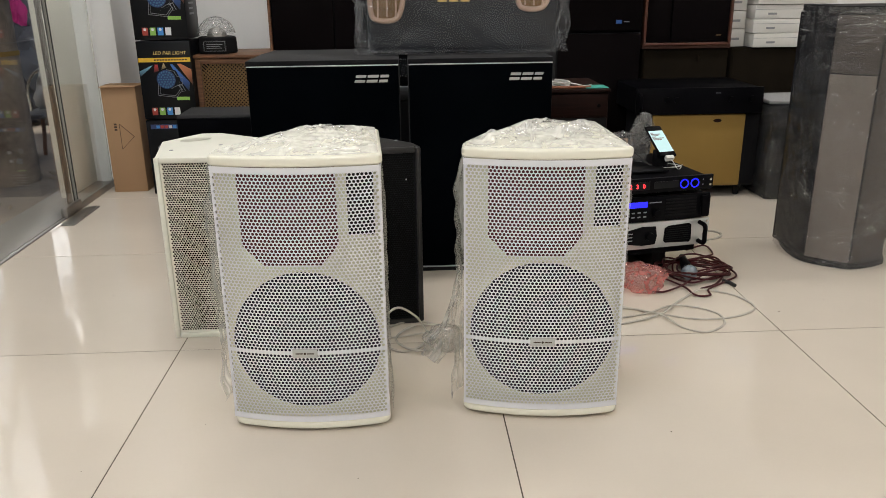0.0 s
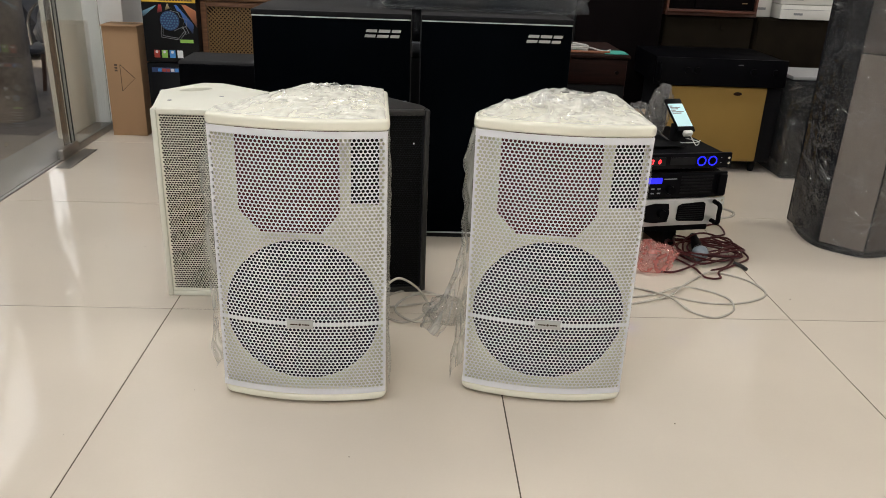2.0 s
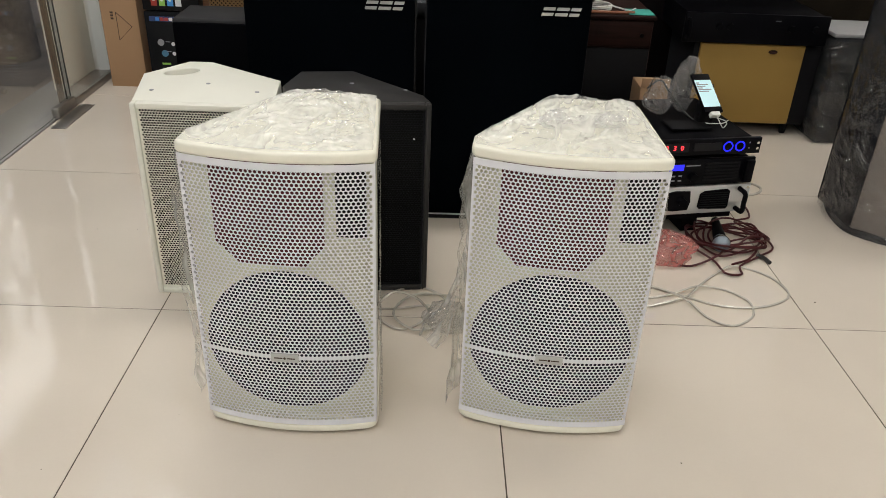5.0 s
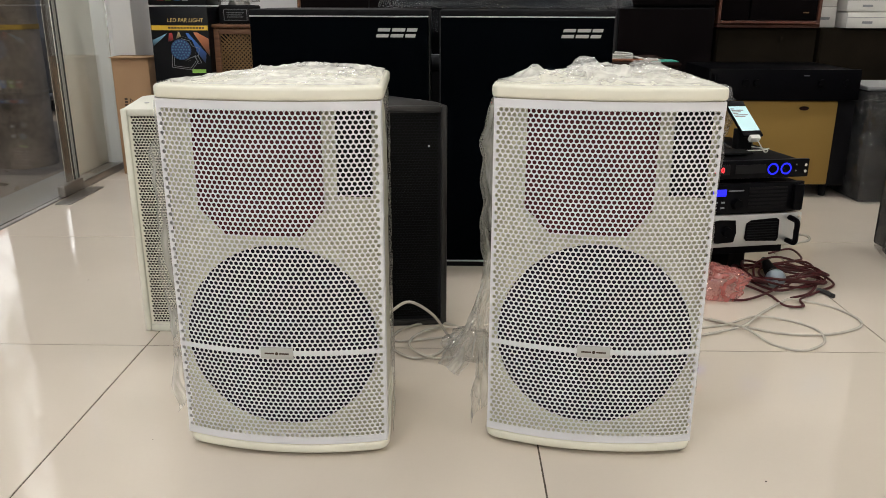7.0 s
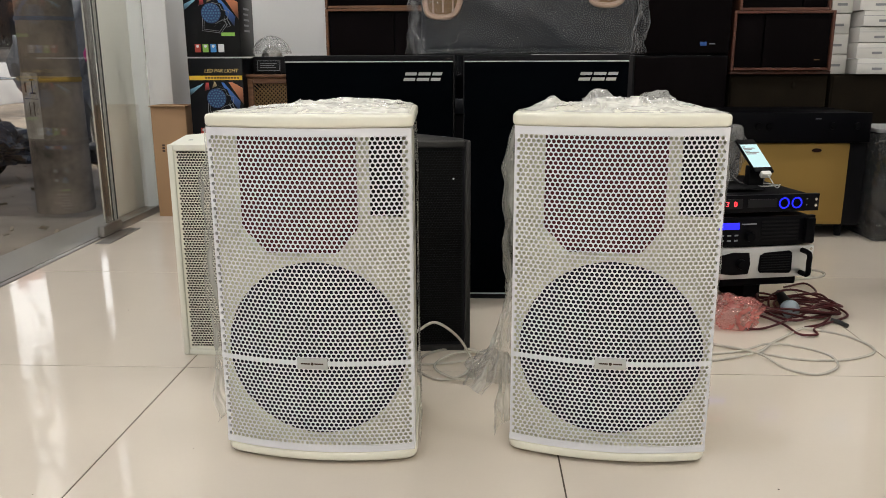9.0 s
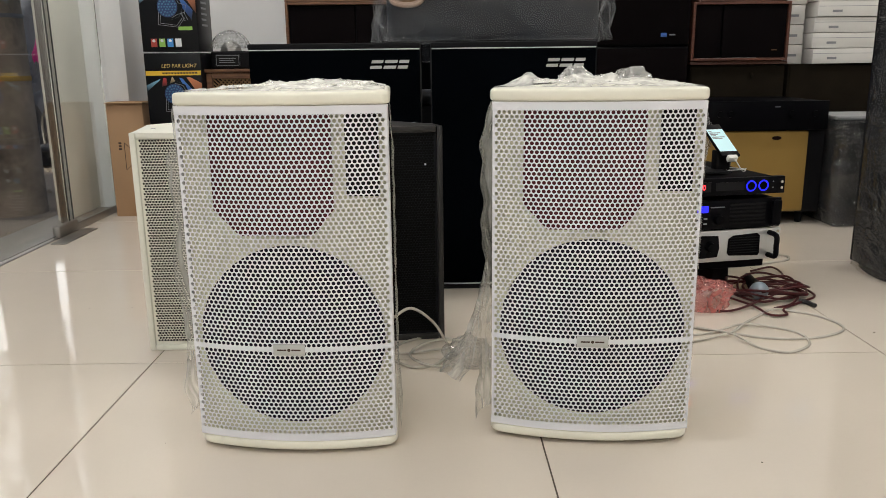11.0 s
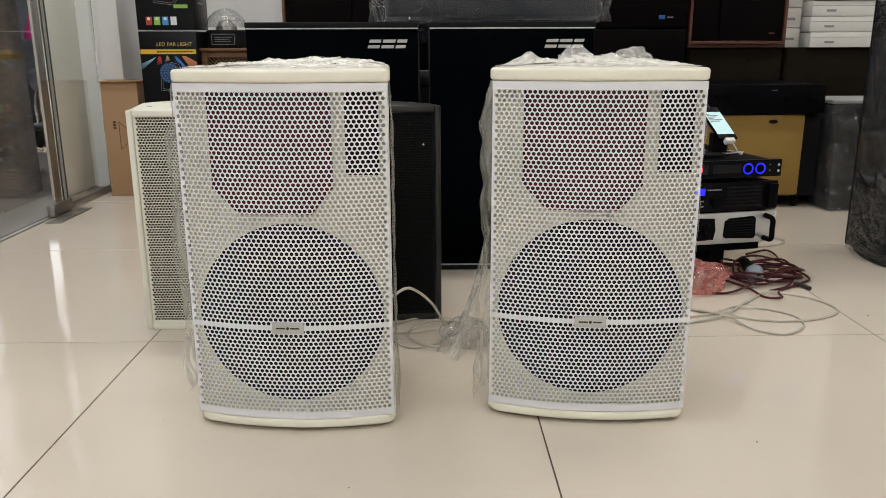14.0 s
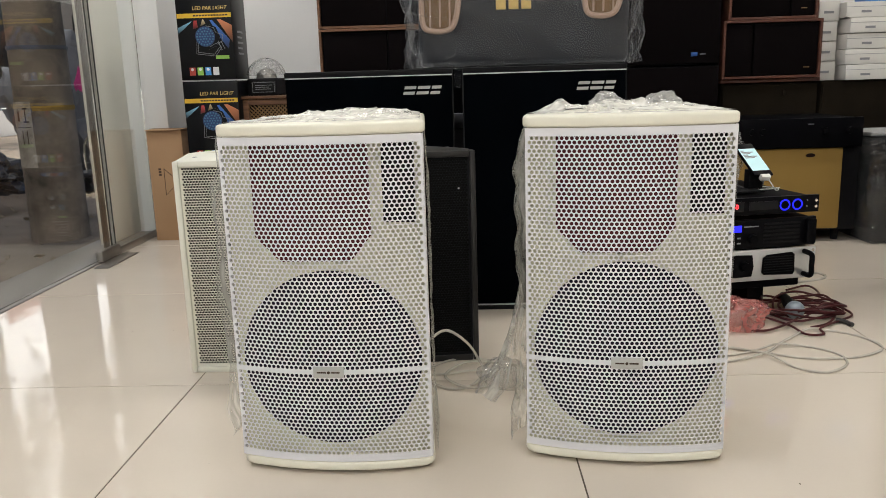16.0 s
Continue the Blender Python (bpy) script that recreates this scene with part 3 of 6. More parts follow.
# Added overhead, never in view: keeps sky light off the utility pole.
tagged(part("awning", box(-2.8, -1.61, -8, 9, 2.75, 2.85, 0.01), M_TARP), "dark awning added out of view to shade the pole", "awning", kind="structure")
pole = thing("utility_pole", "thick weathered concrete utility pole with painted marks", "pole", pose(-2.207, 4.45, -0.13, 0, 0, 0))
PR = 0.141
part("shaft", lathe([(0.0, 0), (PR * 1.05, 0), (PR * 1.03, 0.4), (PR, 1.0), (PR * 0.85, 2.86), (0, 2.86)], 36), M_CONCRETE, pole)


def on_pole(a0, a1, z0, z1, lift):
    return sheet(10, 4, lambda u, v: Vector(((PR * 1.025 + lift) * math.cos(a0 + (a1 - a0) * u), (PR * 1.025 + lift) * math.sin(a0 + (a1 - a0) * u), z0 + (z1 - z0) * v)))


part("painted_patch", on_pole(-2.55, -1.55, 0.40, 0.74, 0.003), M_FADED, pole, "faded white paint patch")
for a0, a1, z0, z1 in ((-1.80, -1.76, 0.64, 0.70), (-1.88, -1.68, 0.70, 0.708), (-1.88, -1.66, 0.632, 0.640), (-2.15, -2.05, 0.64, 0.69), (-2.0, -1.96, 0.52, 0.59), (-1.80, -1.76, 0.52, 0.59), (-2.2, -1.6, 0.605, 0.609)):
    part("mark", on_pole(a0, a1, z0, z1, 0.005), M_INK, pole, "dark painted stroke")
part("strap", on_pole(-1.5, 0.2, 0.69, 0.715, 0.006), M_GOLD, pole, "yellow strap")
for k in range(3):
    part("band", lathe([(PR * 1.03, 1.0 + 0.3 * k), (PR * 1.05, 1.01 + 0.3 * k), (PR * 1.03, 1.02 + 0.3 * k)], 36), M_TARP, pole, "dark wire band")

bike = thing("motorbike", "dark motorbike parked outside with a round chrome mirror", "motorbike", pose(-3.84, 5.62, -0.13, 0, 0, -102) @ Matrix.Scale(0.85, 4))
for y in (-0.6, 0.6):
    w = part("wheel", lathe([(0.235, -0.04), (0.28, -0.035), (0.30, 0), (0.28, 0.035), (0.235, 0.04)], 32, pose(0, y, 0.3, 0, 90, 0)), M_RUBBER, bike)
    sp = bmesh.new()
    for k in range(12):
        a = k * math.pi / 6
        tube([(0, y, 0.3), (0, y + 0.235 * math.cos(a), 0.3 + 0.235 * math.sin(a))], 0.004, 5, 1, sp)
    part("spokes", sp, M_CHROME, w)
part("body", prism([(-0.75, 0.35), (-0.3, 0.3), (0.3, 0.32), (0.62, 0.62), (0.45, 0.85), (0.1, 0.62), (-0.5, 0.75), (-0.85, 0.6)], -0.12, 0.12, 0.03), M_BIKE, bike, m=Matrix(((0, 0, 1, 0), (1, 0, 0, 0), (0, 1, 0, 0), (0, 0, 0, 1))))
part("seat", box(-0.13, 0.13, -0.75, 0.05, 0.72, 0.8, 0.03), M_RUBBER, bike)
part("handlebar", tube([(-0.36, 0.35, 1.0), (-0.15, 0.48, 1.02), (0.15, 0.48, 1.02), (0.36, 0.35, 1.0)], 0.014), M_CHROME, bike)
part("basket", tube([(-0.2, 0.6, 0.8), (0.2, 0.6, 0.8), (0.2, 0.85, 0.8), (-0.2, 0.85, 0.8), (-0.2, 0.6, 0.8)], 0.008), M_CHROME, bike)
for k, (x0, top, x1) in enumerate(((-0.30, 1.02, 0.16), (-0.22, 0.96, 0.26), (-0.34, 1.10, 0.05), (-0.10, 0.93, 0.34))):
    part("brake_cable", tube([(x0, 0.42, 0.86), (x0 * 0.6, 0.62, top), (x1 * 0.5, 0.72, top - 0.05), (x1, 0.70, 0.62)], 0.010, 7), M_CABLE_BLACK, bike, "thick black cable")
part("fairing", crumple((0.26, 0.25, 0.15), 8.4, 0.5, 5, 1.7), M_BIKE, bike, "wrinkled black plastic fairing", m=bike.matrix_basis.inverted() @ pose(-3.16, 5.36, 0.0))

stool = thing("chair", "low chair with rusty brown legs and a chrome hoop back", "chair", pose(-2.14, 5.02, -0.13, 0, 0, 4))
for x, y in ((-0.16, -0.14), (0.16, -0.14), (-0.16, 0.16), (0.16, 0.16)):
    part("leg", tube([(x * 1.15, y * 1.15, 0), (x, y, 0.15), (x * 0.95, y * 0.95, 0.29)], 0.013), M_BROWNROD, stool)
part("seat", box(-0.18, 0.18, -0.16, 0.18, 0.28, 0.31, 0.012), M_TARP, stool)
part("backrest", tube([(-0.15, 0.0, 0.29), (-0.16, 0.02, 0.45), (-0.10, 0.03, 0.545), (0.0, 0.03, 0.565), (0.10, 0.03, 0.545), (0.16, 0.02, 0.45), (0.15, 0.0, 0.29)], 0.009), M_CHROME, stool, "bent chrome tube back")
part("cushion", crumple((0.12, 0.10, 0.16), 4, 0.5, 4), M_SILVER, stool, "crumpled silver sheet", m=pose(0, 0.05, 0.30))
tarp = part("tarp", crumple((0.55, 0.6, 0.75), 9, 0.3, 4), M_TARP, m=pose(-3.6, 7.6, -0.13))
tagged(tarp, "dark grey tarpaulin heaped over goods outside", "tarp")
tagged(part("cloth_bundle", crumple((0.07, 0.07, 0.13), 3, 0.4, 4), M_MAGENTA, m=pose(-3.0, 6.6, 0.62)), "bright magenta cloth bundle on a tarp heap", "cloth")
tagged(part("goods_heap", crumple((0.35, 0.4, 0.45), 6, 0.4, 4), M_TARP, m=pose(-3.0, 6.6, -0.13)), "heap of covered goods beside the pole", "goods")
litter = bmesh.new()
rng = random.Random(5)
for k in range(260):
    x, y, s = rng.uniform(-4.8, -1.9), rng.uniform(2.6, 6.6), rng.uniform(0.015, 0.05)
    m = pose(x, y, -0.122 + rng.uniform(0, 0.02), rng.uniform(-35, 35), rng.uniform(-35, 35), rng.uniform(0, 360)) @ Matrix.Diagonal((s, s * 0.6, s * 0.1, 1))
    bmesh.ops.create_cube(litter, size=1, matrix=m)
tagged(part("leaf_litter", litter, M_RUBBLE, smooth=False), "dry leaves and rubble on the pavement", "litter", kind="stuff")

# a street tree whose crown breaks up the sky that mirrors in the floor
tree = thing("tree", "leafy street tree behind the utility pole", "tree", pose(-5.2, 10.2, -0.13))
part("trunk", tube([(0, 0, 0), (0.05, 0.02, 1.2), (0.0, 0.1, 2.4), (0.1, 0.0, 3.4)], 0.14, 12, 3), M_CONCRETE, tree)
rng = random.Random(17)
leaves = []
for k in range(9):
    a = k * 2.4
    tip = Vector((math.cos(a) * rng.uniform(1.2, 2.4), math.sin(a) * rng.uniform(1.2, 2.6), rng.uniform(3.6, 6.2)))
    root = Vector((0.05, 0.05, rng.uniform(2.3, 3.3)))
    bend_ = root.lerp(tip, 0.5) + Vector((0, 0, 0.3))
    part("limb", tube([root, bend_, tip], 0.04, 7, 4), M_CONCRETE, tree)
    for _ in range(150):
        leaves.append(root.lerp(tip, rng.uniform(0.35, 1.1)) + Vector((rng.gauss(0, 0.45), rng.gauss(0, 0.45), rng.gauss(0, 0.35))))
lv, lf = [], []
for c in leaves:
    m = Matrix.Translation(c) @ pose(0, 0, 0, rng.uniform(-60, 60), rng.uniform(-60, 60), rng.uniform(0, 360))
    s = rng.uniform(0.07, 0.15)
    i = len(lv)
    lv += [m @ Vector(q) for q in ((-s, 0, 0), (0, -0.45 * s, 0.1 * s), (s, 0, -0.1 * s), (0, 0.45 * s, 0.1 * s))]
    lf += [(i, i + 1, i + 2), (i, i + 2, i + 3)]
crown = bpy.data.meshes.new("crown")
crown.from_pydata([tuple(q) for q in lv], [], lf)
crown.materials.append(M_LEAF)
tagged(part("crown", crown, M_LEAF, tree, "loose crown of small green leaves"), kind="stuff")
tagged(part("backdrop", sheet(2, 2, lambda u, v: Vector((-18.5 + 15 * u, 16.0 + 8.3 * u, 3.6 + 13 * v))), M_SKY), "pale bright sky beyond the street", "sky", kind="structure")
sign = thing("sign", "plain red sign board fixed along the dark building", "sign", pose(-8.98, 15.4, 3.0))
part("board", box(0.0, 0.06, -0.6, 0.6, 0, 0.75, 0.01), M_RED, sign)
for y in (-0.4, 0.4):
    part("bracket", box(-0.06, -0.001, y - 0.02, y + 0.02, 0.1, 0.35, 0.003), M_BROWNROD, sign)

# ---- the two cream loudspeakers ----
W2, SAG = 0.1668, 0.0262


def bow(x, sag=SAG, half=W2):
    return -sag * (1 - (x / half) ** 2)


def speaker_plan(grow=0.0, front_n=14, r=0.022):
    """Outline of the cabinet seen from above, counter-clockwise, front towards -y."""
    h = W2 + grow
    flat = W2 - r
    f = [(-flat + 2 * flat * i / front_n, bow(-flat + 2 * flat * i / front_n) - grow) for i in range(front_n + 1)]
    back = [(0.136 + grow, 0.272 + grow * 0.5), (0.112, 0.297 + grow), (-0.022, 0.295 + grow), (-0.048 - grow, 0.274), (-0.166 - grow, 0.052)]

    def turn(p, corner, q):
        return [tuple((1 - t) ** 2 * a + 2 * t * (1 - t) * c + t * t * d for a, c, d in zip(p, corner, q)) for t in (0.2, 0.4, 0.6, 0.8)]
    right, left = (h - 0.0008, r), (-h, r)
    return f + turn(f[-1], (h, -grow - 0.001), right) + [right] + back + [left] + turn(left, (-h, -grow - 0.001), f[0])


PITCH, HOLE = 0.00793, 0.0062
ROW = PITCH * 0.866
G_Z = 0.0369
GRILLE, G_HALF, G_LO, G_MID = perforated("grille", 41.2 * PITCH, G_Z, G_Z + 21.2 * ROW, PITCH, HOLE, bow)
UPPER, _, G_MID2, G_HI = perforated("grille", 41.2 * PITCH, G_Z + 22 * ROW, G_Z + 76.2 * ROW, PITCH, HOLE, bow)
for me in (GRILLE, UPPER):
    me.materials.append(M_WHITE_METAL)


def grille_rim():
    """The plain border of the punched sheet, folded back at the sides."""
    bm = bmesh.new()
    for s in (-1, 1):
        sheet(3, 12, lambda u, v: Vector((s * (G_HALF - 0.0005 + u * (W2 - 0.001 - G_HALF)), bow(G_HALF + u * (W2 - 0.001 - G_HALF)) + 0.0003, 0.0245 + v * 0.5470)), bm)
        sheet(1, 12, lambda u, v: Vector((s * (W2 - 0.0015), 0.0005 + u * 0.016, 0.0245 + v * 0.5470)), bm)
    for a, b in ((0.0245, G_LO), (G_MID - 0.0004, G_MID2 + 0.0004), (G_HI, 0.5715)):
        sheet(24, 1, lambda u, v: Vector(((2 * u - 1) * (W2 - 0.001), bow((2 * u - 1) * (W2 - 0.001)) + 0.0003, a + (b - a) * v)), bm)
    return bm


RIM = finish(grille_rim(), "grille_border")


def cream_speaker(m, film_fn, label):
    sp = thing("loudspeaker", label, "loudspeaker", m, "pair of cream loudspeakers")
    body_plan = [(-W2 + 0.004, 0.014), (W2 - 0.004, 0.014)] + speaker_plan(-0.004)[20:25]
    part("cabinet", prism(body_plan, 0.0242, 0.572, 0, corner=0.012), M_CREAM, sp, "cream lacquered cabinet")
    part("top_plate", prism(speaker_plan(0.0028, r=0.013), 0.572, 0.5915, 0.0055, 4, 0.026), M_CREAM, sp, "glossy cream top plate")
    part("base_plate", prism(speaker_plan(0.001), 0.0075, 0.024, 0.005, 3, 0.024), M_CREAM, sp, "glossy cream base plate")
    for x, y in ((-0.13, 0.03), (0.13, 0.03), (0.1, 0.24), (-0.03, 0.24)):
        part("foot", lathe([(0, 0), (0.014, 0), (0.016, 0.0074), (0, 0.0074)], 16), M_RUBBER, sp, m=pose(x, y, 0))
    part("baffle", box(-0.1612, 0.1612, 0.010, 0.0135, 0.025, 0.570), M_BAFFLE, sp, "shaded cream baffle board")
    # woofer, sunk between its frame ring and the dust cap
    front = Matrix.Translation((0.0, 0.0095, 0.197)) @ pose(0, 0, 0, 90)
    wf = part("woofer", lathe([(0.152, 0.0), (0.152, 0.005), (0.144, 0.0075), (0.137, 0.0055), (0.130, 0.009), (0.120, 0.006), (0.113, 0.004), (0.04, 0.0007)], 56, front), M_CONE, sp, "dark blue-black woofer cone")
    part("dust_cap", lathe([(0.04, 0.0007), (0.034, 0.005), (0.02, 0.008), (0, 0.009)], 32, front), M_CONE, wf)
    # horn with its lower corners cut off
    z0, z1, x0, x1 = 0.366, 0.566, -0.116, 0.076
    outline = [(x0 + 0.04, z0), (x1 - 0.035, z0), (x1, z0 + 0.042), (x1, z1), (x0, z1), (x0, z0 + 0.042)]
    hb = plate(outline, 0.0015, 0.0098, 0.001)
    part("horn", hb, M_HORN, sp, "dark maroon horn flare")
    part("port", plate([(0.098, 0.430), (0.150, 0.430), (0.150, 0.566), (0.098, 0.566)], 0.002, 0.0098, 0.001), M_RUBBER, sp, "black bass port")
    g = part("grille", GRILLE, M_WHITE_METAL, sp, "white punched steel grille")
    part("upper_sheet", UPPER, M_WHITE_METAL, g)
    part("border", RIM, M_WHITE_METAL, g)
    bz, by = G_Z + 21.6 * ROW, bow(0) - 0.0035
    bd = part("badge", box(-0.0255, 0.0255, by, by + 0.004, bz - 0.0095, bz + 0.0095, 0.001), M_SILVER, sp, "brushed silver badge")
    for x0, x1, z in ((-0.019, -0.004, 0.0), (0.004, 0.019, 0.0)):
        part("mark", box(x0, x1, by - 0.0004, by + 0.0002, bz - 0.0012, bz + 0.0012), M_INK, bd)
    part("mark", lathe([(0, 0), (0.0026, 0), (0.0026, 0.0005), (0, 0.0005)], 12, Matrix.Translation((0, by + 0.0002, bz)) @ pose(0, 0, 0, 90)), M_INK, bd)
    for x, y in ((-0.135, 0.06), (0.13, 0.06), (0.02, 0.16)):
        part("screw", lathe([(0, 0.5928), (0.004, 0.5928), (0.0045, 0.592), (0, 0.5915)], 12, Matrix.Translation((x, y, 0))), M_GREY_P, sp, "sunken screw")
    for z in (0.1, 0.245, 0.39, 0.52):
        part("screw", lathe([(0, 0), (0.003, 0), (0.003, 0.001), (0, 0.001)], 10, Matrix.Translation((0.1622, 0.03, z)) @ pose(0, 0, 0, 0, 90, 0)), M_GREY_P, sp, "small dark screw")
    film_fn(sp)
    return sp


def lid_point(u, v, grow=0.0005):
    """A place on the top plate: u across, v from front to back."""
    y = bow((2 * u - 1) * W2) * (1 - v) + v * 0.292
    xr = W2 + (0.130 - W2) * max(0.0, y / 0.292)
    xl = -W2 + 0.119 * max(0.0, (y - 0.05) / 0.225)
    return Vector(((xl - grow) + (xr - xl + 2 * grow) * u, y, 0))


def top_film(sp, seed, peaks, bunches=(), base=0.0024, label="crumpled clear plastic film over the top"):
    def f(u, v):
        p = lid_point(0.012 + 0.976 * u, 0.02 + v * 0.96)
        rise = min(1.0, v * 5) * min(1, u * 7 + 0.15) * min(1, (1 - u) * 7 + 0.15)
        warp = 0.6 * noise.noise(Vector((p.x * 9 + seed, p.y * 9, seed)))
        slow = noise.noise(Vector((p.x * 11 + seed, p.y * 15, seed)))
        fold = 1 - abs(noise.noise(Vector((p.x * 16 + p.y * 12 + warp, p.y * 30 - p.x * 14 + seed, seed * 2)))) * 2.2
        fine = 1 - abs(noise.noise(Vector((p.x * 44 + warp * 3, p.y * 62 + p.x * 30, seed * 3)))) * 2.2
        h = rise * (base * (1.0 + slow) + 0.0046 * max(0.0, fold) ** 3 + 0.0015 * max(0.0, fine) ** 2)
        for px, py, hgt, wid in peaks:
            k = max(0.0, 1 - math.hypot(p.x - px, p.y - py) / wid)
            h += hgt * k * k * (3 - 2 * k) * (0.8 + 0.6 * noise.noise(Vector((p.x * 40, p.y * 40, seed * 5))))
        return Vector((p.x, p.y, 0.5933 + max(0.0003, h)))
    creases("film_crease", f, 34, int(seed * 10), 0.085, 0.0045, sp, lambda p: Vector((0, 0, 1)), 0.0006, 0.35, (0.05, 0.95, 0.06, 0.97), (0.35, 0.35, 0.9, 2.6), wobble=0.04)
    for k, (x, y, sx, sy, sz) in enumerate(bunches):
        part("film_tuft", crumple((sx, sy, sz), seed + 1.3 * k, 0.42, 4, 1.5, -0.55), M_BUNCH, sp, "puffed clump of clear film", m=pose(x, y, 0.5945))
    return part("film", sheet(120, 104, f), M_FILM_TOP, sp, label)


def side_film(sp, side, seed, out, z0, z1, flare=0.0, mat_=None, depth=0.24, label="loose clear plastic film down the side"):
    """A wavy sheet hanging beside the cabinet, free at its front edge."""
    def f(u, v):
        z = z1 + (z0 - z1) * v
        t = u
        w = noise.noise(Vector((v * 5.0 + seed, seed, 0))) * 0.5 + 0.6 + 0.25 * noise.noise(Vector((v * 15, seed, 3)))
        lift = out * w * (0.35 + 0.65 * (1 - u)) * min(1, v * 6 + 0.1) + flare * max(0, v - 0.55) ** 2 * 4 * (1 - 0.6 * u)
        y = 0.012 + depth * t - 0.01 * noise.noise(Vector((v * 8, seed, 7)))
        xs = (W2 + (0.133 - W2) * (y / 0.292)) if side > 0 else (W2 - 0.119 * max(0.0, (y - 0.05) / 0.225))
        crease = 0.0025 * noise.noise(Vector((u * 16 + seed, v * 22, seed)))
        return Vector((side * (xs + 0.001 + lift + crease), y, z))
    return part("film", sheet(26, 60, f), mat_ or M_FILM_SIDE, sp, label)


def film_a(sp):
    top_film(sp, 1.7, [(0.02, 0.22, 0.006, 0.11), (-0.06, 0.17, 0.004, 0.07)])
    side_film(sp, -1, 2.0, 0.034, 0.05, 0.575, mat_=M_DRAPE)
    side_film(sp, 1, 5.0, 0.011, 0.03, 0.585, mat_=M_FILM)


def film_b(sp):
    top_film(sp, 6.2, [(-0.03, 0.115, 0.012, 0.05), (0.072, 0.125, 0.010, 0.05), (-0.105, 0.07, 0.016, 0.055), (0.02, 0.13, 0.012, 0.05), (0.0, 0.255, 0.006, 0.07)],
             [(-0.03, 0.118, 0.026, 0.020, 0.019), (0.070, 0.128, 0.030, 0.022, 0.017), (0.018, 0.135, 0.016, 0.014, 0.010)])
    side_film(sp, -1, 8.0, 0.026, 0.02, 0.57, flare=0.012, mat_=M_DRAPE)
    side_film(sp, 1, 11.0, 0.006, 0.10, 0.57, mat_=M_FILM)


cream_speaker(pose(-0.2065, 1.4988, 0, 0, 0, -3.7), film_a, "cream two-way loudspeaker with white punched grille and clear film")
cream_speaker(pose(0.2868, 1.5151, 0, 0, 0, -6.2), film_b, "cream two-way loudspeaker, crumpled clear film bunched on top")

# ---- wedge loudspeakers behind ----
FLAT = lambda x: 0.0
WG, WG_HALF, WG_LO, WG_HI = perforated("grille", 0.288, 0.020, 0.480, 0.0067, 0.0053, FLAT, sides=8)


def holed_plate(plan, oval, z0, z1):
    """A slab over the outline plan with a hole of the outline oval through it."""
    bm = bmesh.new()
    loops = []
    for pts in (plan, [(p.x, p.y) for p in oval]):
        vs = [bm.verts.new((x, y, z0)) for x, y in pts]
        loops += [bm.edges.new((vs[i], vs[(i + 1) % len(vs)])) for i in range(len(vs))]
    flat = [g for g in bmesh.ops.triangle_fill(bm, use_beauty=True, edges=loops)["geom"] if isinstance(g, bmesh.types.BMFace)]
    up = bmesh.ops.extrude_face_region(bm, geom=flat)["geom"]
    for v in up:
        if isinstance(v, bmesh.types.BMVert):
            v.co.z = z1
    bmesh.ops.recalc_face_normals(bm, faces=bm.faces)
    bmesh.ops.bevel(bm, geom=[e for e in bm.edges if e.is_manifold and e.calc_face_angle(0) > 1.0 and e.verts[0].co.z > z1 - 1e-5 and e.verts[1].co.z > z1 - 1e-5], offset=0.003, segments=3, profile=0.5, affect="EDGES")
    return bm


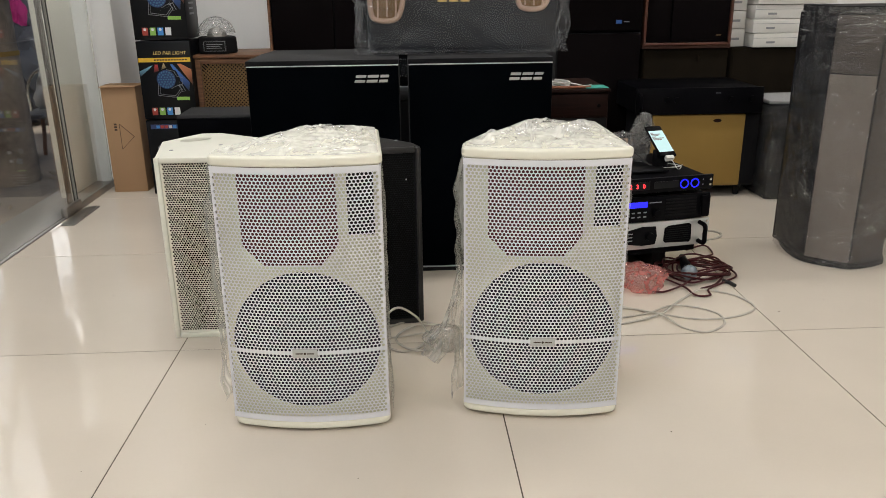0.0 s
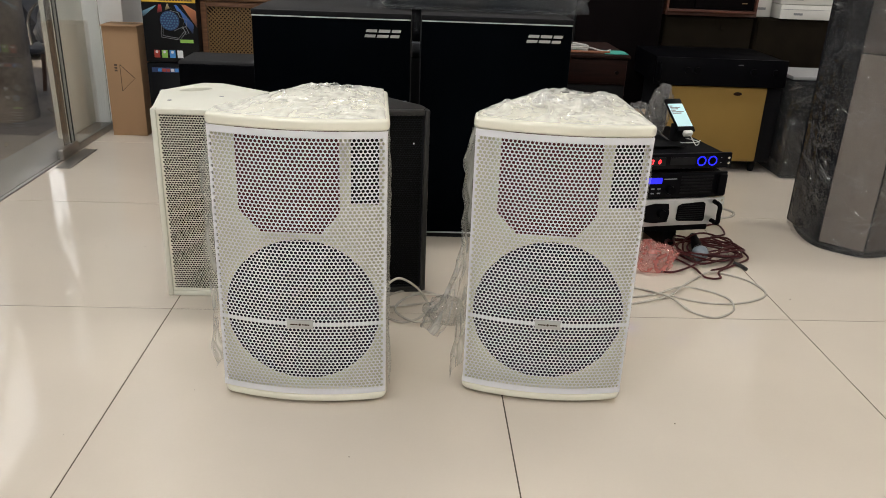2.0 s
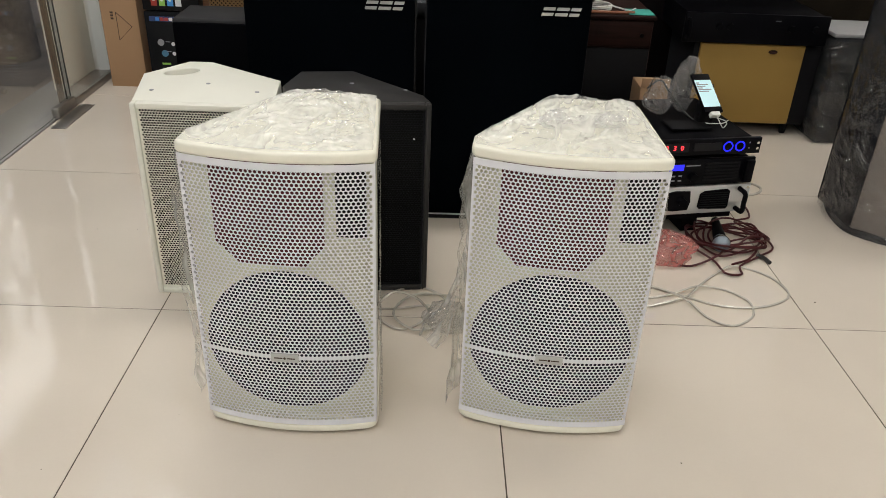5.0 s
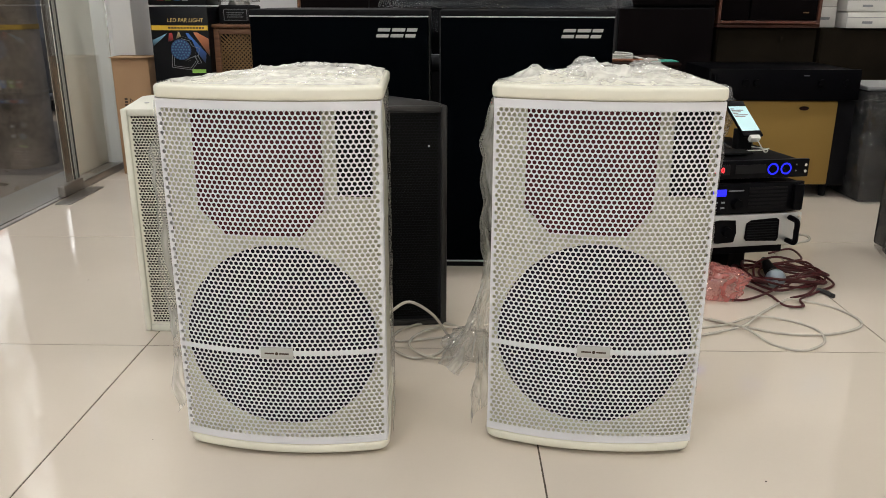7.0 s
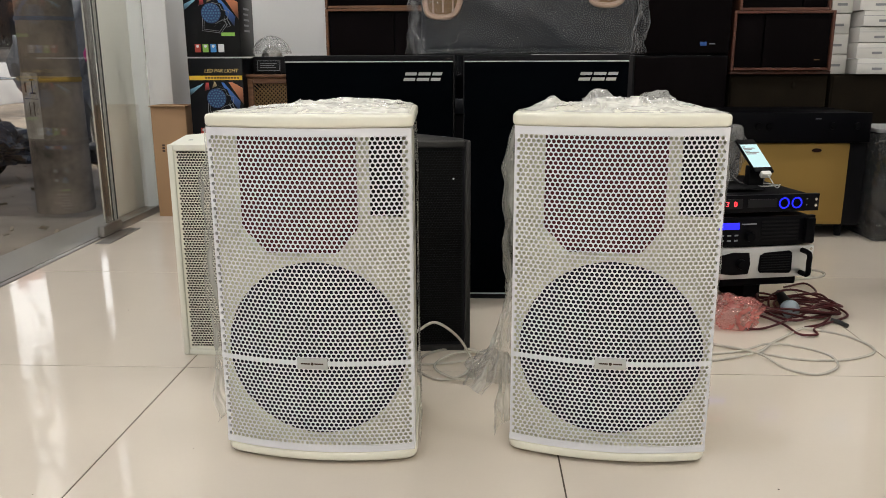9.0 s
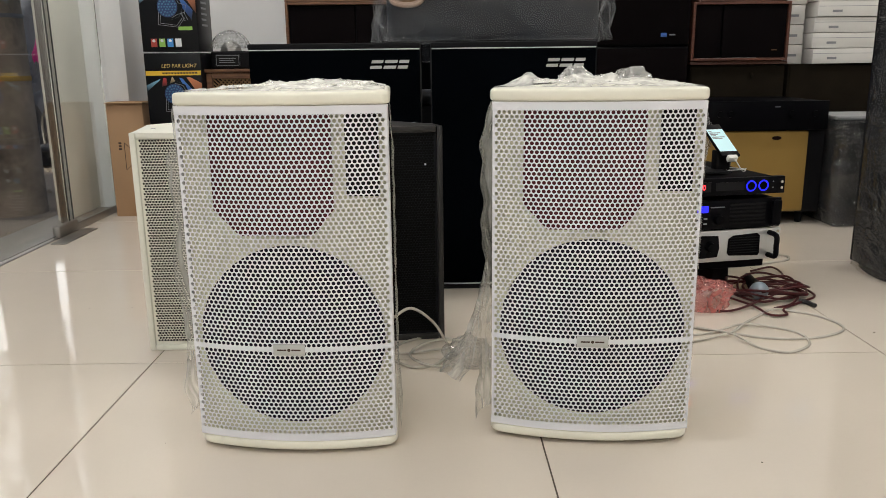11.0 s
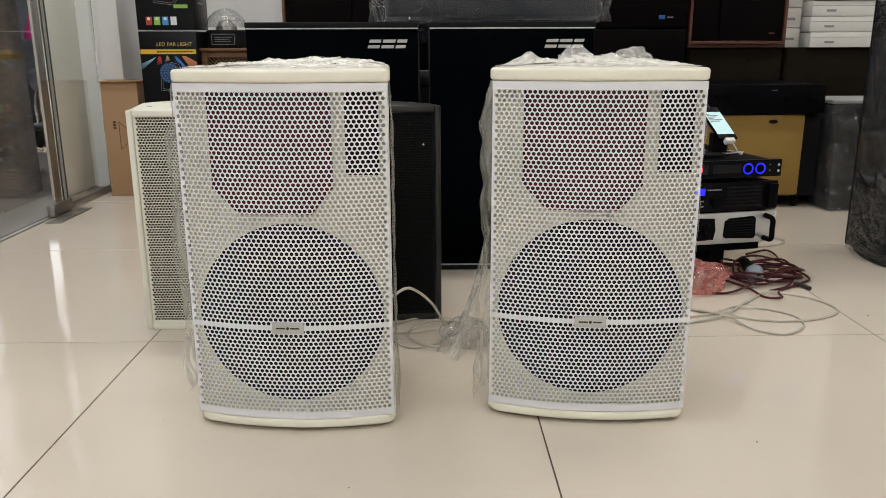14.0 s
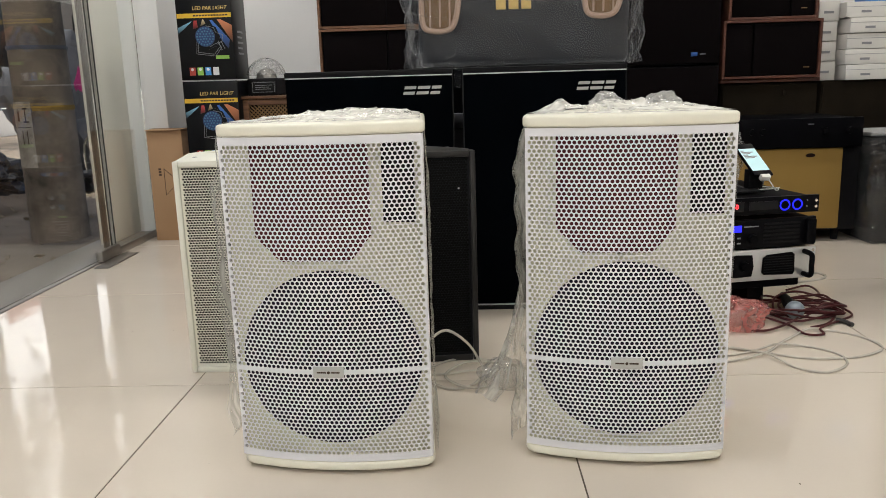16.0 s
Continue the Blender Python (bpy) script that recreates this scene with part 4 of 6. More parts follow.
def wedge_speaker(name, m, poly, top, body_mat, grille_mat, backing, label, width, handle=True):
    sp = thing(name, label, "loudspeaker", m, "wedge loudspeakers")
    plan = [(x, y if y > 0.02 else 0.02) for x, y in poly]
    deep = 0.07 if handle else 0.0
    part("cabinet", prism(plan, 0, top - deep, 0.004, corner=0.010), body_mat, sp)
    hole = Matrix.Translation((0.046, 0.252, 0)) @ pose(0, 0, 0, 0, 0, 32)
    oval = [hole @ Vector((0.044 * math.cos(a), 0.026 * math.sin(a), 0)) for a in (2 * math.pi * k / 28 for k in range(28))]
    if handle:
        part("top_plate", holed_plate(plan, oval, top - deep + 0.0003, top), body_mat, sp, "white top plate with an oval hand hold")
        # The recess floor is darker than the body paint, its shade painted in.
        part("hand_hold", prism([(hole @ Vector((0.052 * math.cos(a), 0.034 * math.sin(a), 0)))[:2] for a in (2 * math.pi * k / 28 for k in range(28))], top - deep + 0.0004, top - deep + 0.002, 0), M_SHADED, sp, "bottom of the hand hold, toned down as shade")
    fr = bmesh.new()
    box(0, 0.013, 0, 0.0195, 0.0, top, 0.003, 2, fr)
    box(width - 0.013, width, 0, 0.0195, 0.0, top, 0.003, 2, fr)
    box(0.0135, width - 0.0135, 0, 0.0195, top - 0.014, top, 0.003, 2, fr)
    box(0.0135, width - 0.0135, 0, 0.0195, 0.0, 0.014, 0.003, 2, fr)
    part("front_frame", fr, body_mat, sp)
    part("foam", box(0.014, width - 0.014, 0.013, 0.0165, 0.015, top - 0.015), backing, sp, "black foam behind the grille")
    me = WG.copy()
    me.materials.clear()
    me.materials.append(grille_mat)
    g = part("grille", me, grille_mat, sp, "punched steel grille", m=pose(width / 2, 0.006, 0.0))
    rim = bmesh.new()
    for a, b in ((0.0137, width / 2 - WG_HALF + 0.0005), (width / 2 + WG_HALF - 0.0005, width - 0.0137)):
        box(a, b, 0.0062, 0.0082, 0.0145, top - 0.0145, 0, 1, rim)
    box(0.0137, width - 0.0137, 0.0064, 0.0084, WG_HI, top - 0.0142, 0, 1, rim)
    box(0.0137, width - 0.0137, 0.0064, 0.0084, 0.0142, WG_LO, 0, 1, rim)
    part("grille_border", rim, grille_mat, sp)
    for x, y in ((0.02, 0.098), (0.135, 0.160), (0.262, 0.108)):
        part("screw", lathe([(0, 0.001), (0.005, 0.001), (0.0055, 0), (0, 0)], 12, Matrix.Translation((x, y, top))), M_GREY_P, sp, "rigging screw")
    return sp


wedge_speaker("wedge_loudspeaker", pose(-0.623, 1.972, 0), [(0.0, 0.0), (0.316, 0.0), (0.30, 0.205), (0.10, 0.345), (0.04, 0.345), (-0.04, 0.225)],
              0.493, M_WPAINT, M_WPAINT, M_FOAM, "white wedge-backed loudspeaker with a punched white grille", 0.316)
wedge_speaker("wedge_loudspeaker", pose(-0.266, 1.992, 0, 0, 0, 6.0), [(0.0, 0.0), (0.316, 0.0), (0.302, 0.072), (0.140, 0.268), (0.008, 0.262), (-0.03, 0.14)],
              0.496, M_BLACK_SATIN, M_BLACK_TEX, M_FOAM, "black wedge-backed loudspeaker with a black punched grille", 0.316, False)

wd = bpy.data.objects["wedge_loudspeaker.001"]
part("indicator", lathe([(0, 0.002), (0.0022, 0.0018), (0.0022, 0), (0, 0)], 10, Matrix.Translation((0.277, 0.006, 0.411)) @ pose(0, 0, 0, 90)), M_WHITE_P, wd, "tiny white indicator")

# ---- black subwoofers ----
def logo_bars(parent, x, z, y, s, material):
    """A maker's mark as plain slanted blocks."""
    for dx, w in ((0.0, 0.031), (0.036, 0.033), (0.074, 0.026)):
        for z0 in (0.0, 0.0145):
            a, b = 0.007 * z0 / 0.0225, 0.007 * (z0 + 0.008) / 0.0225
            part("mark", plate([(x + (dx + a) * s, z + z0 * s), (x + (dx + w + a) * s, z + z0 * s), (x + (dx + w + b) * s, z + (z0 + 0.008) * s), (x + (dx + b) * s, z + (z0 + 0.008) * s)], y - 0.002, y, 0.0004), material, parent, "silver bar of a maker's mark")


def subwoofer(x0, x1, y, label):
    s = thing("subwoofer", label, "subwoofer", pose(x0, y, 0), "black subwoofers")
    w = x1 - x0
    part("cabinet", prism([(0.0, 0.022), (w, 0.022), (w - 0.004, 0.26), (w - 0.03, 0.42), (0.03, 0.42), (0.004, 0.26)], 0.004, 0.684, 0.005, corner=0.012), M_DUSTY, s)
    part("front_cloth", box(0.004, w - 0.004, 0.0, 0.0212, 0.018, 0.665, 0.004), M_SUB_CLOTH, s, "black cloth front")
    part("trim", box(0.004, w - 0.004, -0.002, 0.010, 0.6655, 0.6685, 0.0008), M_WHITE_TRIM, s, "thin white trim line")
    part("top_edge", box(0.002, w - 0.002, 0.0, 0.0212, 0.669, 0.6835, 0.003), M_BLACK_TEX, s)
    part("bottom_trim", box(0.004, w - 0.004, -0.002, 0.010, 0.0145, 0.0172, 0.0008), M_WHITE_TRIM, s, "thin white trim line")
    part("plinth", box(0.004, w - 0.004, 0.001, 0.0212, 0.0, 0.014, 0.002), M_BLACK_TEX, s)
    logo_bars(s, w - 0.138, 0.616, -0.0002, 1.0, M_SILVER)
    return s


subwoofer(-0.466, -0.002, 2.440, "tall black subwoofer with cloth front and white trim line")
subwoofer(0.022, 0.470, 2.440, "tall black subwoofer carrying a plastic-wrapped speaker")

# ---- wrapped karaoke speaker on the subwoofers ----
kb = thing("wrapped_loudspeaker", "grey box loudspeaker wrapped in clear plastic on the subwoofers", "loudspeaker", pose(-0.112, 2.575, 0.686))
part("case", box(0.012, 0.615, 0.012, 0.26, 0.004, 0.32, 0.02, 3), M_GREY_BODY, kb, "dark grey case")
part("foot_strip", box(0.03, 0.60, 0.02, 0.25, 0.0, 0.006), M_RUBBER, kb)
for x0, x1, dz in ((0.012, 0.130, 0.0), (0.475, 0.593, 0.03)):
    ring = bmesh.new()
    pts = [(x0 + 0.02, 0.008, 0.30), (x0 + 0.012, 0.008, 0.20 + dz), (x0 + 0.014, 0.008, 0.125 + dz), (x0 + 0.035, 0.008, 0.105 + dz), (x1 - 0.035, 0.008, 0.105 + dz), (x1 - 0.012, 0.008, 0.13 + dz), (x1, 0.008, 0.20 + dz), (x1, 0.008, 0.30)]
    tube(pts, 0.008, 8, 6, ring)
    rg = part("port_ring", ring, M_PEACH, kb, "pale bronze port ring")
    part("port_cloth", plate([(x0 + 0.02, 0.11 + dz), (x1 - 0.012, 0.11 + dz), (x1 - 0.004, 0.3), (x0 + 0.02, 0.3)], 0.0095, 0.0115), M_LATTICE, rg)
    for k in range(3):
        part("bar", tube([(x0 + 0.035 + k * 0.028, 0.006, 0.115 + dz), (x0 + 0.037 + k * 0.028, 0.006, 0.3)], 0.003, 6, 1), M_PEACH, rg)
for k in range(3):
    part("mark", box(0.235 + k * 0.036, 0.263 + k * 0.036, 0.008, 0.0115, 0.158, 0.19, 0.001), M_GOLDTXT, kb, "gold block of a maker's mark")


def kb_film(u, v):
    a = 2 * math.pi * u
    cx, cy, hx, hy = 0.314, 0.136, 0.322, 0.145
    c, s = math.cos(a), math.sin(a)
    k = 1 / max(abs(c), abs(s))
    k = min(k, 1.28)
    z = -0.0 + v * 0.335
    q = k * c * 5 + v * 2.2
    n = noise.noise(Vector((c * 3 + 2, s * 3, v * 4))) * 0.014 + abs(noise.noise(Vector((q * 1.3, s * 5, v * 5 - q)))) * 0.016 + noise.noise(Vector((q * 5, s * 9, v * 11))) * 0.004
    puff = 0.006 * math.sin(v * math.pi) + (0.014 * max(0.0, c) * v)
    n += 0.016 * abs(noise.noise(Vector((u * 22 + v * 3, v * 2.2, 4.2)))) + 0.006 * abs(noise.noise(Vector((u * 50, v * 6 + u * 20, 8.0))))
    return Vector((cx + (hx + n + puff) * c * k, cy + (hy + n) * s * k, max(0.0008, z)))


creases("film_crease", kb_film, 14, 21, 0.17, 0.007, kb, lambda p: p - Vector((0.314, 0.136, p.z)), 0.001, 0.9, (0.5, 1.0, 0.03, 0.97), skin=M_CREASE_FINE)
part("film", sheet(220, 60, kb_film), M_DUSTBAG, kb, "loose clear plastic bag")
part("film_skirt", sheet(60, 6, lambda u, v: Vector((0.005 + 0.60 * u, -0.012 - 0.022 * v + 0.006 * noise.noise(Vector((u * 14, v, 2))), 0.001 + 0.014 * (1 - v) + 0.005 * abs(noise.noise(Vector((u * 18, v * 2, 5))))))), M_DUSTBAG, kb, "flat plastic hem")

part("film_hem", sheet(8, 10, lambda u, v: Vector((0.112 + 0.020 * u, -0.105 + 0.010 * noise.noise(Vector((u * 3, v * 4, 6.0))), -0.002 - 0.055 * v))), M_DUSTBAG, kb, "loose end of the bag")

# ---- rack amplifiers ----
rack_m = pose(0.494, 2.262, 0, 0, 0, 11.0)
RW = 0.482


def rack_thing(name, label, z):
    return thing(name, label, "amplifier", rack_m @ pose(0, 0, z), "stack of amplifiers")


base = thing("amplifier_stand", "low black stand under the amplifier stack", "stand", rack_m)
part("shelf", box(0.02, RW - 0.035, 0.015, 0.40, 0.076, 0.099, 0.004), M_BLACK_METAL, base)
for x in (0.03, 0.20, 0.335):
    part("foot", box(x, x + 0.05, 0.08, 0.35, 0.0, 0.0755, 0.004), M_RUBBER, base)

pa = rack_thing("power_amplifier", "silver-fronted power amplifier with black vent panels", 0.1)
part("chassis", box(0.02, RW - 0.02, 0.0125, 0.40, 0.0, 0.086, 0.003), M_BLACK_METAL, pa)
part("front_panel", box(0.0, RW, 0.0, 0.012, 0.0, 0.086, 0.002), M_SILVER, pa, "silver front panel")
part("display", plate([(0.115, 0.018), (0.185, 0.022), (0.25, 0.012), (0.295, 0.014), (0.30, 0.04), (0.295, 0.072), (0.25, 0.074), (0.185, 0.060), (0.115, 0.064)], -0.003, 0.001, 0.001), M_BLACK_GLOSS, pa, "black control inset")
part("knob", lathe([(0, 0.014), (0.012, 0.013), (0.0135, 0.0), (0, 0)], 24, Matrix.Translation((0.272, -0.003, 0.043)) @ pose(0, 0, 0, 90)), M_BLACK_METAL, pa)
for k in range(3):
    for c in range(2):
        part("button", box(0.17 + 0.03 * c, 0.186 + 0.03 * c, -0.004, -0.0025, 0.030 + 0.011 * k, 0.033 + 0.011 * k), M_GREY_P if c else M_YELLOW, pa)
vent = part("vent", plate([(0.325, 0.022), (0.33, 0.016), (0.415, 0.012), (0.42, 0.02), (0.418, 0.068), (0.41, 0.074), (0.34, 0.070), (0.327, 0.062)], -0.003, 0.001, 0.001), M_BLACK_METAL, pa, "black vent grille")
for k in range(7):
    part("slat", box(0.33, 0.414, -0.0045, -0.003, 0.021 + k * 0.007, 0.0235 + k * 0.007), M_RUBBER, vent)
part("handle", tube([(0.447, -0.001, 0.012), (0.447, -0.034, 0.016), (0.447, -0.036, 0.043), (0.447, -0.034, 0.070), (0.447, -0.001, 0.074)], 0.007, 10), M_BLACK_METAL, pa, "black bow handle")
part("handle", tube([(0.035, -0.001, 0.012), (0.035, -0.034, 0.016), (0.035, -0.036, 0.043), (0.035, -0.034, 0.070), (0.035, -0.001, 0.074)], 0.007, 10), M_BLACK_METAL, pa, "black bow handle")
part("mark", box(0.185, 0.203, -0.0012, 0.0, 0.070, 0.079), M_INK, pa)
for z in (0.01, 0.076):
    part("screw", lathe([(0, 0.002), (0.004, 0.0018), (0.004, 0), (0, 0)], 12, Matrix.Translation((0.473, 0, z)) @ pose(0, 0, 0, 90)), M_CHROME, pa)

pb = rack_thing("mixing_amplifier", "black rack amplifier with a glowing blue display", 0.19)
part("chassis", box(0.02, RW - 0.02, 0.0125, 0.40, 0.0, 0.078, 0.003), M_BLACK_METAL, pb)
part("front_panel", box(0.0, RW - 0.005, 0.0, 0.012, 0.0, 0.078, 0.002), M_BLACK_GLOSS, pb)
part("display", box(0.195, 0.262, -0.0015, 0.001, 0.046, 0.064, 0.0006), M_LCD, pb, "glowing blue display")
part("knob", lathe([(0, 0.014), (0.012, 0.013), (0.0135, 0.0), (0, 0)], 24, Matrix.Translation((0.292, 0, 0.026)) @ pose(0, 0, 0, 90)), M_BLACK_METAL, pb)
for k in range(8):
    part("button", box(0.19 + 0.02 * (k % 4), 0.20 + 0.02 * (k % 4), -0.001, 0.0005, 0.014 + 0.014 * (k // 4), 0.018 + 0.014 * (k // 4)), M_GREY_P, pb)
part("mark", box(0.268, 0.31, -0.0008, 0.0005, 0.058, 0.061), M_GREY_P, pb)
for k in range(6):
    part("slat", box(0.325, 0.43, -0.002, 0.0005, 0.012 + k * 0.010, 0.017 + k * 0.010), M_RUBBER, pb)
part("side_grip", box(0.445, 0.472, -0.012, 0.0005, 0.006, 0.072, 0.003), M_BLACK_METAL, pb)

pc = rack_thing("preamplifier", "slim black preamplifier with red digits and blue lit knobs", 0.281)
part("chassis", box(0.015, RW - 0.018, 0.0125, 0.36, 0.0, 0.042, 0.003), M_BLACK_METAL, pc)
part("front_panel", box(0.0, RW, 0.0, 0.012, -0.001, 0.045, 0.0015), M_BLACK_GLOSS, pc)
part("window", box(0.17, 0.265, -0.0012, 0.0005, 0.010, 0.036), M_PRINT_BLACK, pc)
for i, ch in enumerate("230"):
    words("digit", ch, 0.019, M_DIGIT, pc, pose(0.201 + i * 0.022, -0.0016, 0.0165), "red glowing digit")
part("mark", box(0.315, 0.335, -0.0008, 0.0005, 0.026, 0.029), M_GREY_P, pc)
part("strip", box(0.28, 0.362, -0.0012, 0.0005, 0.012, 0.034), M_PRINT_BLACK, pc)
for x in (0.382, 0.418):
    kn = part("knob", lathe([(0, 0.0035), (0.010, 0.003), (0.011, 0.0), (0, 0)], 24, Matrix.Translation((x, 0, 0.022)) @ pose(0, 0, 0, 90)), M_BLACK_METAL, pc)
    part("ring", lathe([(0.0112, 0.0012), (0.0150, 0.0012), (0.0150, 0.0004), (0.0112, 0.0004)], 32, Matrix.Translation((x, 0, 0.022)) @ pose(0, 0, 0, 90)), M_RING, kn, "blue glowing ring")
for z in (0.014, 0.03):
    part("led", box(0.445, 0.448, -0.001, 0.0005, z, z + 0.003), M_GREY_P, pc)
    part("screw", lathe([(0, 0.002), (0.004, 0.0018), (0.004, 0), (0, 0)], 12, Matrix.Translation((0.472, 0, z)) @ pose(0, 0, 0, 90)), M_CHROME, pc)

# things on and round the stack
ph = thing("phone", "smartphone with a bright screen propped on the preamplifier", "phone", pose(0.840, 2.413, 0.329, 0, 0, 13))
tilt = pose(0, 0, 0.046, -56)
b = part("body", box(-0.029, 0.029, 0.0, 0.008, 0.0, 0.136, 0.003), M_BLACK_GLOSS, ph, m=tilt)
part("screen", box(-0.0255, 0.0255, -0.0008, 0.0004, 0.018, 0.112), M_SCREEN, b, "lit pale screen")
for k in range(6):
    part("mark", box(-0.023, -0.023 + 0.010 + 0.005 * (k * 5 % 7), -0.0012, -0.0009, 0.100 - k * 0.006, 0.1035 - k * 0.006), M_GREY_P, b)
part("plug", box(-0.014, 0.014, -0.004, 0.012, -0.014, -0.0005, 0.002), M_CABLE_WHITE, b, "white charging plug")
part("stand", box(-0.022, 0.022, 0.036, 0.062, 0.0, 0.056, 0.003), M_RUBBER, ph)
pcbl = tube([(0.845, 2.398, 0.366), (0.868, 2.400, 0.334), (0.90, 2.47, 0.329), (0.86, 2.51, 0.329), (0.82, 2.49, 0.329), (0.83, 2.45, 0.329), (0.88, 2.445, 0.331), (0.91, 2.48, 0.329)], 0.0016)
tagged(part("charging_cable", pcbl, M_CABLE_WHITE), "thin white charging cable lying on the preamplifier", "cable")
pouch = part("pouch", plate([(-0.06, -0.03), (0.06, -0.04), (0.065, 0.03), (-0.05, 0.04)], 0.0, 0.004, 0.001), M_RUBBER, m=pose(0.77, 2.42, 0.329, -90, 0, 15) @ pose(0, -0.004, 0))
tagged(pouch, "flat black cloth pouch on the preamplifier", "pouch")
bag = part("plastic_bag", crumple((0.036, 0.034, 0.092), 2.2, 0.42, 5, 1.1), M_BAG, m=pose(0.797, 2.575, 0.326))
tagged(bag, "crumpled clear plastic bag on the preamplifier", "plastic bag")
bag2 = part("plastic_bag", crumple((0.045, 0.04, 0.055), 5.2, 0.42, 5, 1.2), M_BAG, m=pose(0.722, 2.56, 0.326))
tagged(bag2, "small crumpled clear plastic bag", "plastic bag")
bx = thing("open_carton", "small open cardboard carton behind the amplifiers", "box", pose(0.705, 2.72, 0))
part("walls", box(0, 0.09, 0, 0.12, 0, 0.345, 0.003), M_CARDBOARD, bx)
part("flap", box(0.0, 0.09, -0.003, 0.001, 0.346, 0.375, 0.001), M_CARDBOARD, bx)

tagged(part("audio_lead", tube([(0.72, 2.70, 0.35), (0.735, 2.62, 0.40), (0.75, 2.55, 0.38), (0.80, 2.47, 0.334), (0.86, 2.49, 0.332), (0.88, 2.53, 0.36), (0.862, 2.53, 0.42)], 0.0025, 6), M_CABLE_BLACK), "thin black audio lead arching over the preamplifier", "cable")
pk = part("plastic_bag", crumple((0.085, 0.06, 0.045), 3.4, 0.5, 4, 1.2), M_PINK, m=pose(0.72, 2.235, 0.001))
tagged(pk, "crumpled pink plastic bag on the floor", "plastic bag")

mic = thing("microphone", "handheld microphone with grey mesh head on the cables", "microphone", pose(0.888, 2.278, 0.030, -93, 0, -12))
part("head", lathe([(0, -0.026), (0.012, -0.024), (0.021, -0.016), (0.025, -0.004), (0.025, 0.006), (0.021, 0.018), (0.018, 0.026)], 28), M_MICBALL, mic, "grey mesh head")
part("collar", lathe([(0.0255, 0.004), (0.0262, 0.0), (0.0255, -0.004)], 28), M_CHROME, mic)
part("handle", lathe([(0.018, 0.026), (0.019, 0.035), (0.015, 0.10), (0.012, 0.17), (0, 0.172)], 24), M_RUBBER, mic)

rng = random.Random(12)
pts = [(0.98, 2.56, 0.007), (1.058, 2.60, 0.008), (1.05, 2.50, 0.010), (0.99, 2.46, 0.012), (1.04, 2.39, 0.010), (1.054, 2.307, 0.006), (0.994, 2.251, 0.006), (0.92, 2.19, 0.007),
       (0.908, 2.146, 0.006), (0.865, 2.15, 0.006), (0.85, 2.22, 0.008), (0.79, 2.30, 0.012), (0.754, 2.268, 0.007), (0.737, 2.205, 0.006), (0.783, 2.185, 0.006), (0.875, 2.24, 0.014), (0.93, 2.316, 0.018)]
for k in range(38):
    a = k * 1.13 + rng.uniform(-0.2, 0.2)
    r = rng.uniform(0.05, 0.125)
    pts.append((0.925 + r * 1.05 * math.cos(a), 2.335 + r * 0.95 * math.sin(a), 0.008 + rng.uniform(0, 0.032)))
pts += [(1.0, 2.3, 0.01), (0.96, 2.235, 0.006), (0.90, 2.20, 0.006)]
tagged(part("microphone_cable", tube(pts, 0.0031, 7, 7), M_CABLE_RED), "dark red microphone cable in a loose heap", "cable")
part("plug", tube([(0.99, 2.257, 0.007), (1.004, 2.24, 0.007), (1.012, 2.215, 0.006)], 0.006, 8, 4), M_CABLE_BLACK, bpy.data.objects["microphone_cable"], "black plug")

Z = 0.0034
tagged(part("speaker_cable", tube([(0.52, 2.11, Z), (0.645, 2.068, Z), (0.711, 2.030, Z), (0.791, 1.988, Z), (0.86, 1.979, Z), (0.93, 1.993, Z), (0.99, 2.03, Z), (1.005, 2.075, Z), (0.985, 2.14, Z), (0.94, 2.18, Z), (0.89, 2.185, Z + 0.005),
      (0.83, 2.14, Z), (0.772, 2.076, Z + 0.004), (0.718, 2.017, Z + 0.004), (0.62, 1.975, Z), (0.52, 1.95, Z)], 0.0029, 8), M_CABLE_CLEAR), "clear-sheathed speaker cable looped on the floor", "cable")
tagged(part("speaker_cable", tube([(0.53, 1.99, Z), (0.671, 2.027, Z), (0.764, 2.069, Z + 0.006), (0.835, 2.065, Z), (0.88, 2.015, Z), (0.876, 1.955, Z), (0.845, 1.916, Z), (0.797, 1.895, Z), (0.75, 1.930, Z), (0.713, 2.002, Z + 0.007), (0.64, 2.075, Z), (0.53, 2.13, Z)], 0.0028, 8), M_CABLE_CLEAR), "clear-sheathed speaker cable looped on the floor", "cable")
tagged(part("speaker_cable", tube([(-0.055, 1.70, 0.16), (-0.02, 1.745, 0.165), (0.02, 1.80, 0.12), (0.045, 1.86, 0.06), (0.055, 1.89, 0.02), (0.03, 1.86, Z), (-0.02, 1.84, Z), (-0.07, 1.90, Z), (-0.05, 1.99, Z), (0.03, 2.03, Z), (0.10, 1.97, Z), (0.085, 1.87, Z), (0.02, 1.83, Z + 0.006),
      (-0.03, 1.90, Z + 0.006), (0.02, 1.985, Z + 0.006), (0.12, 1.99, Z), (0.20, 1.94, Z)], 0.0029, 8), M_CABLE_CLEAR), "coiled clear speaker cable running out of the cabinet", "cable")
tagged(part("speaker_cable", tube([(-0.12, 1.93, Z), (-0.04, 1.925, Z), (0.05, 1.94, Z + 0.004), (0.13, 1.96, Z), (0.2, 1.99, Z)], 0.0027, 8), M_CABLE_CLEAR), "clear speaker cable on the floor", "cable")
tagged(part("power_cable", tube([(0.93, 2.62, Z), (1.05, 2.66, Z), (1.15, 2.70, Z), (1.17, 2.76, Z), (1.10, 2.80, Z), (0.98, 2.80, Z)], 0.004, 8), M_CABLE_CLEAR), "grey power cable behind the amplifiers", "cable")


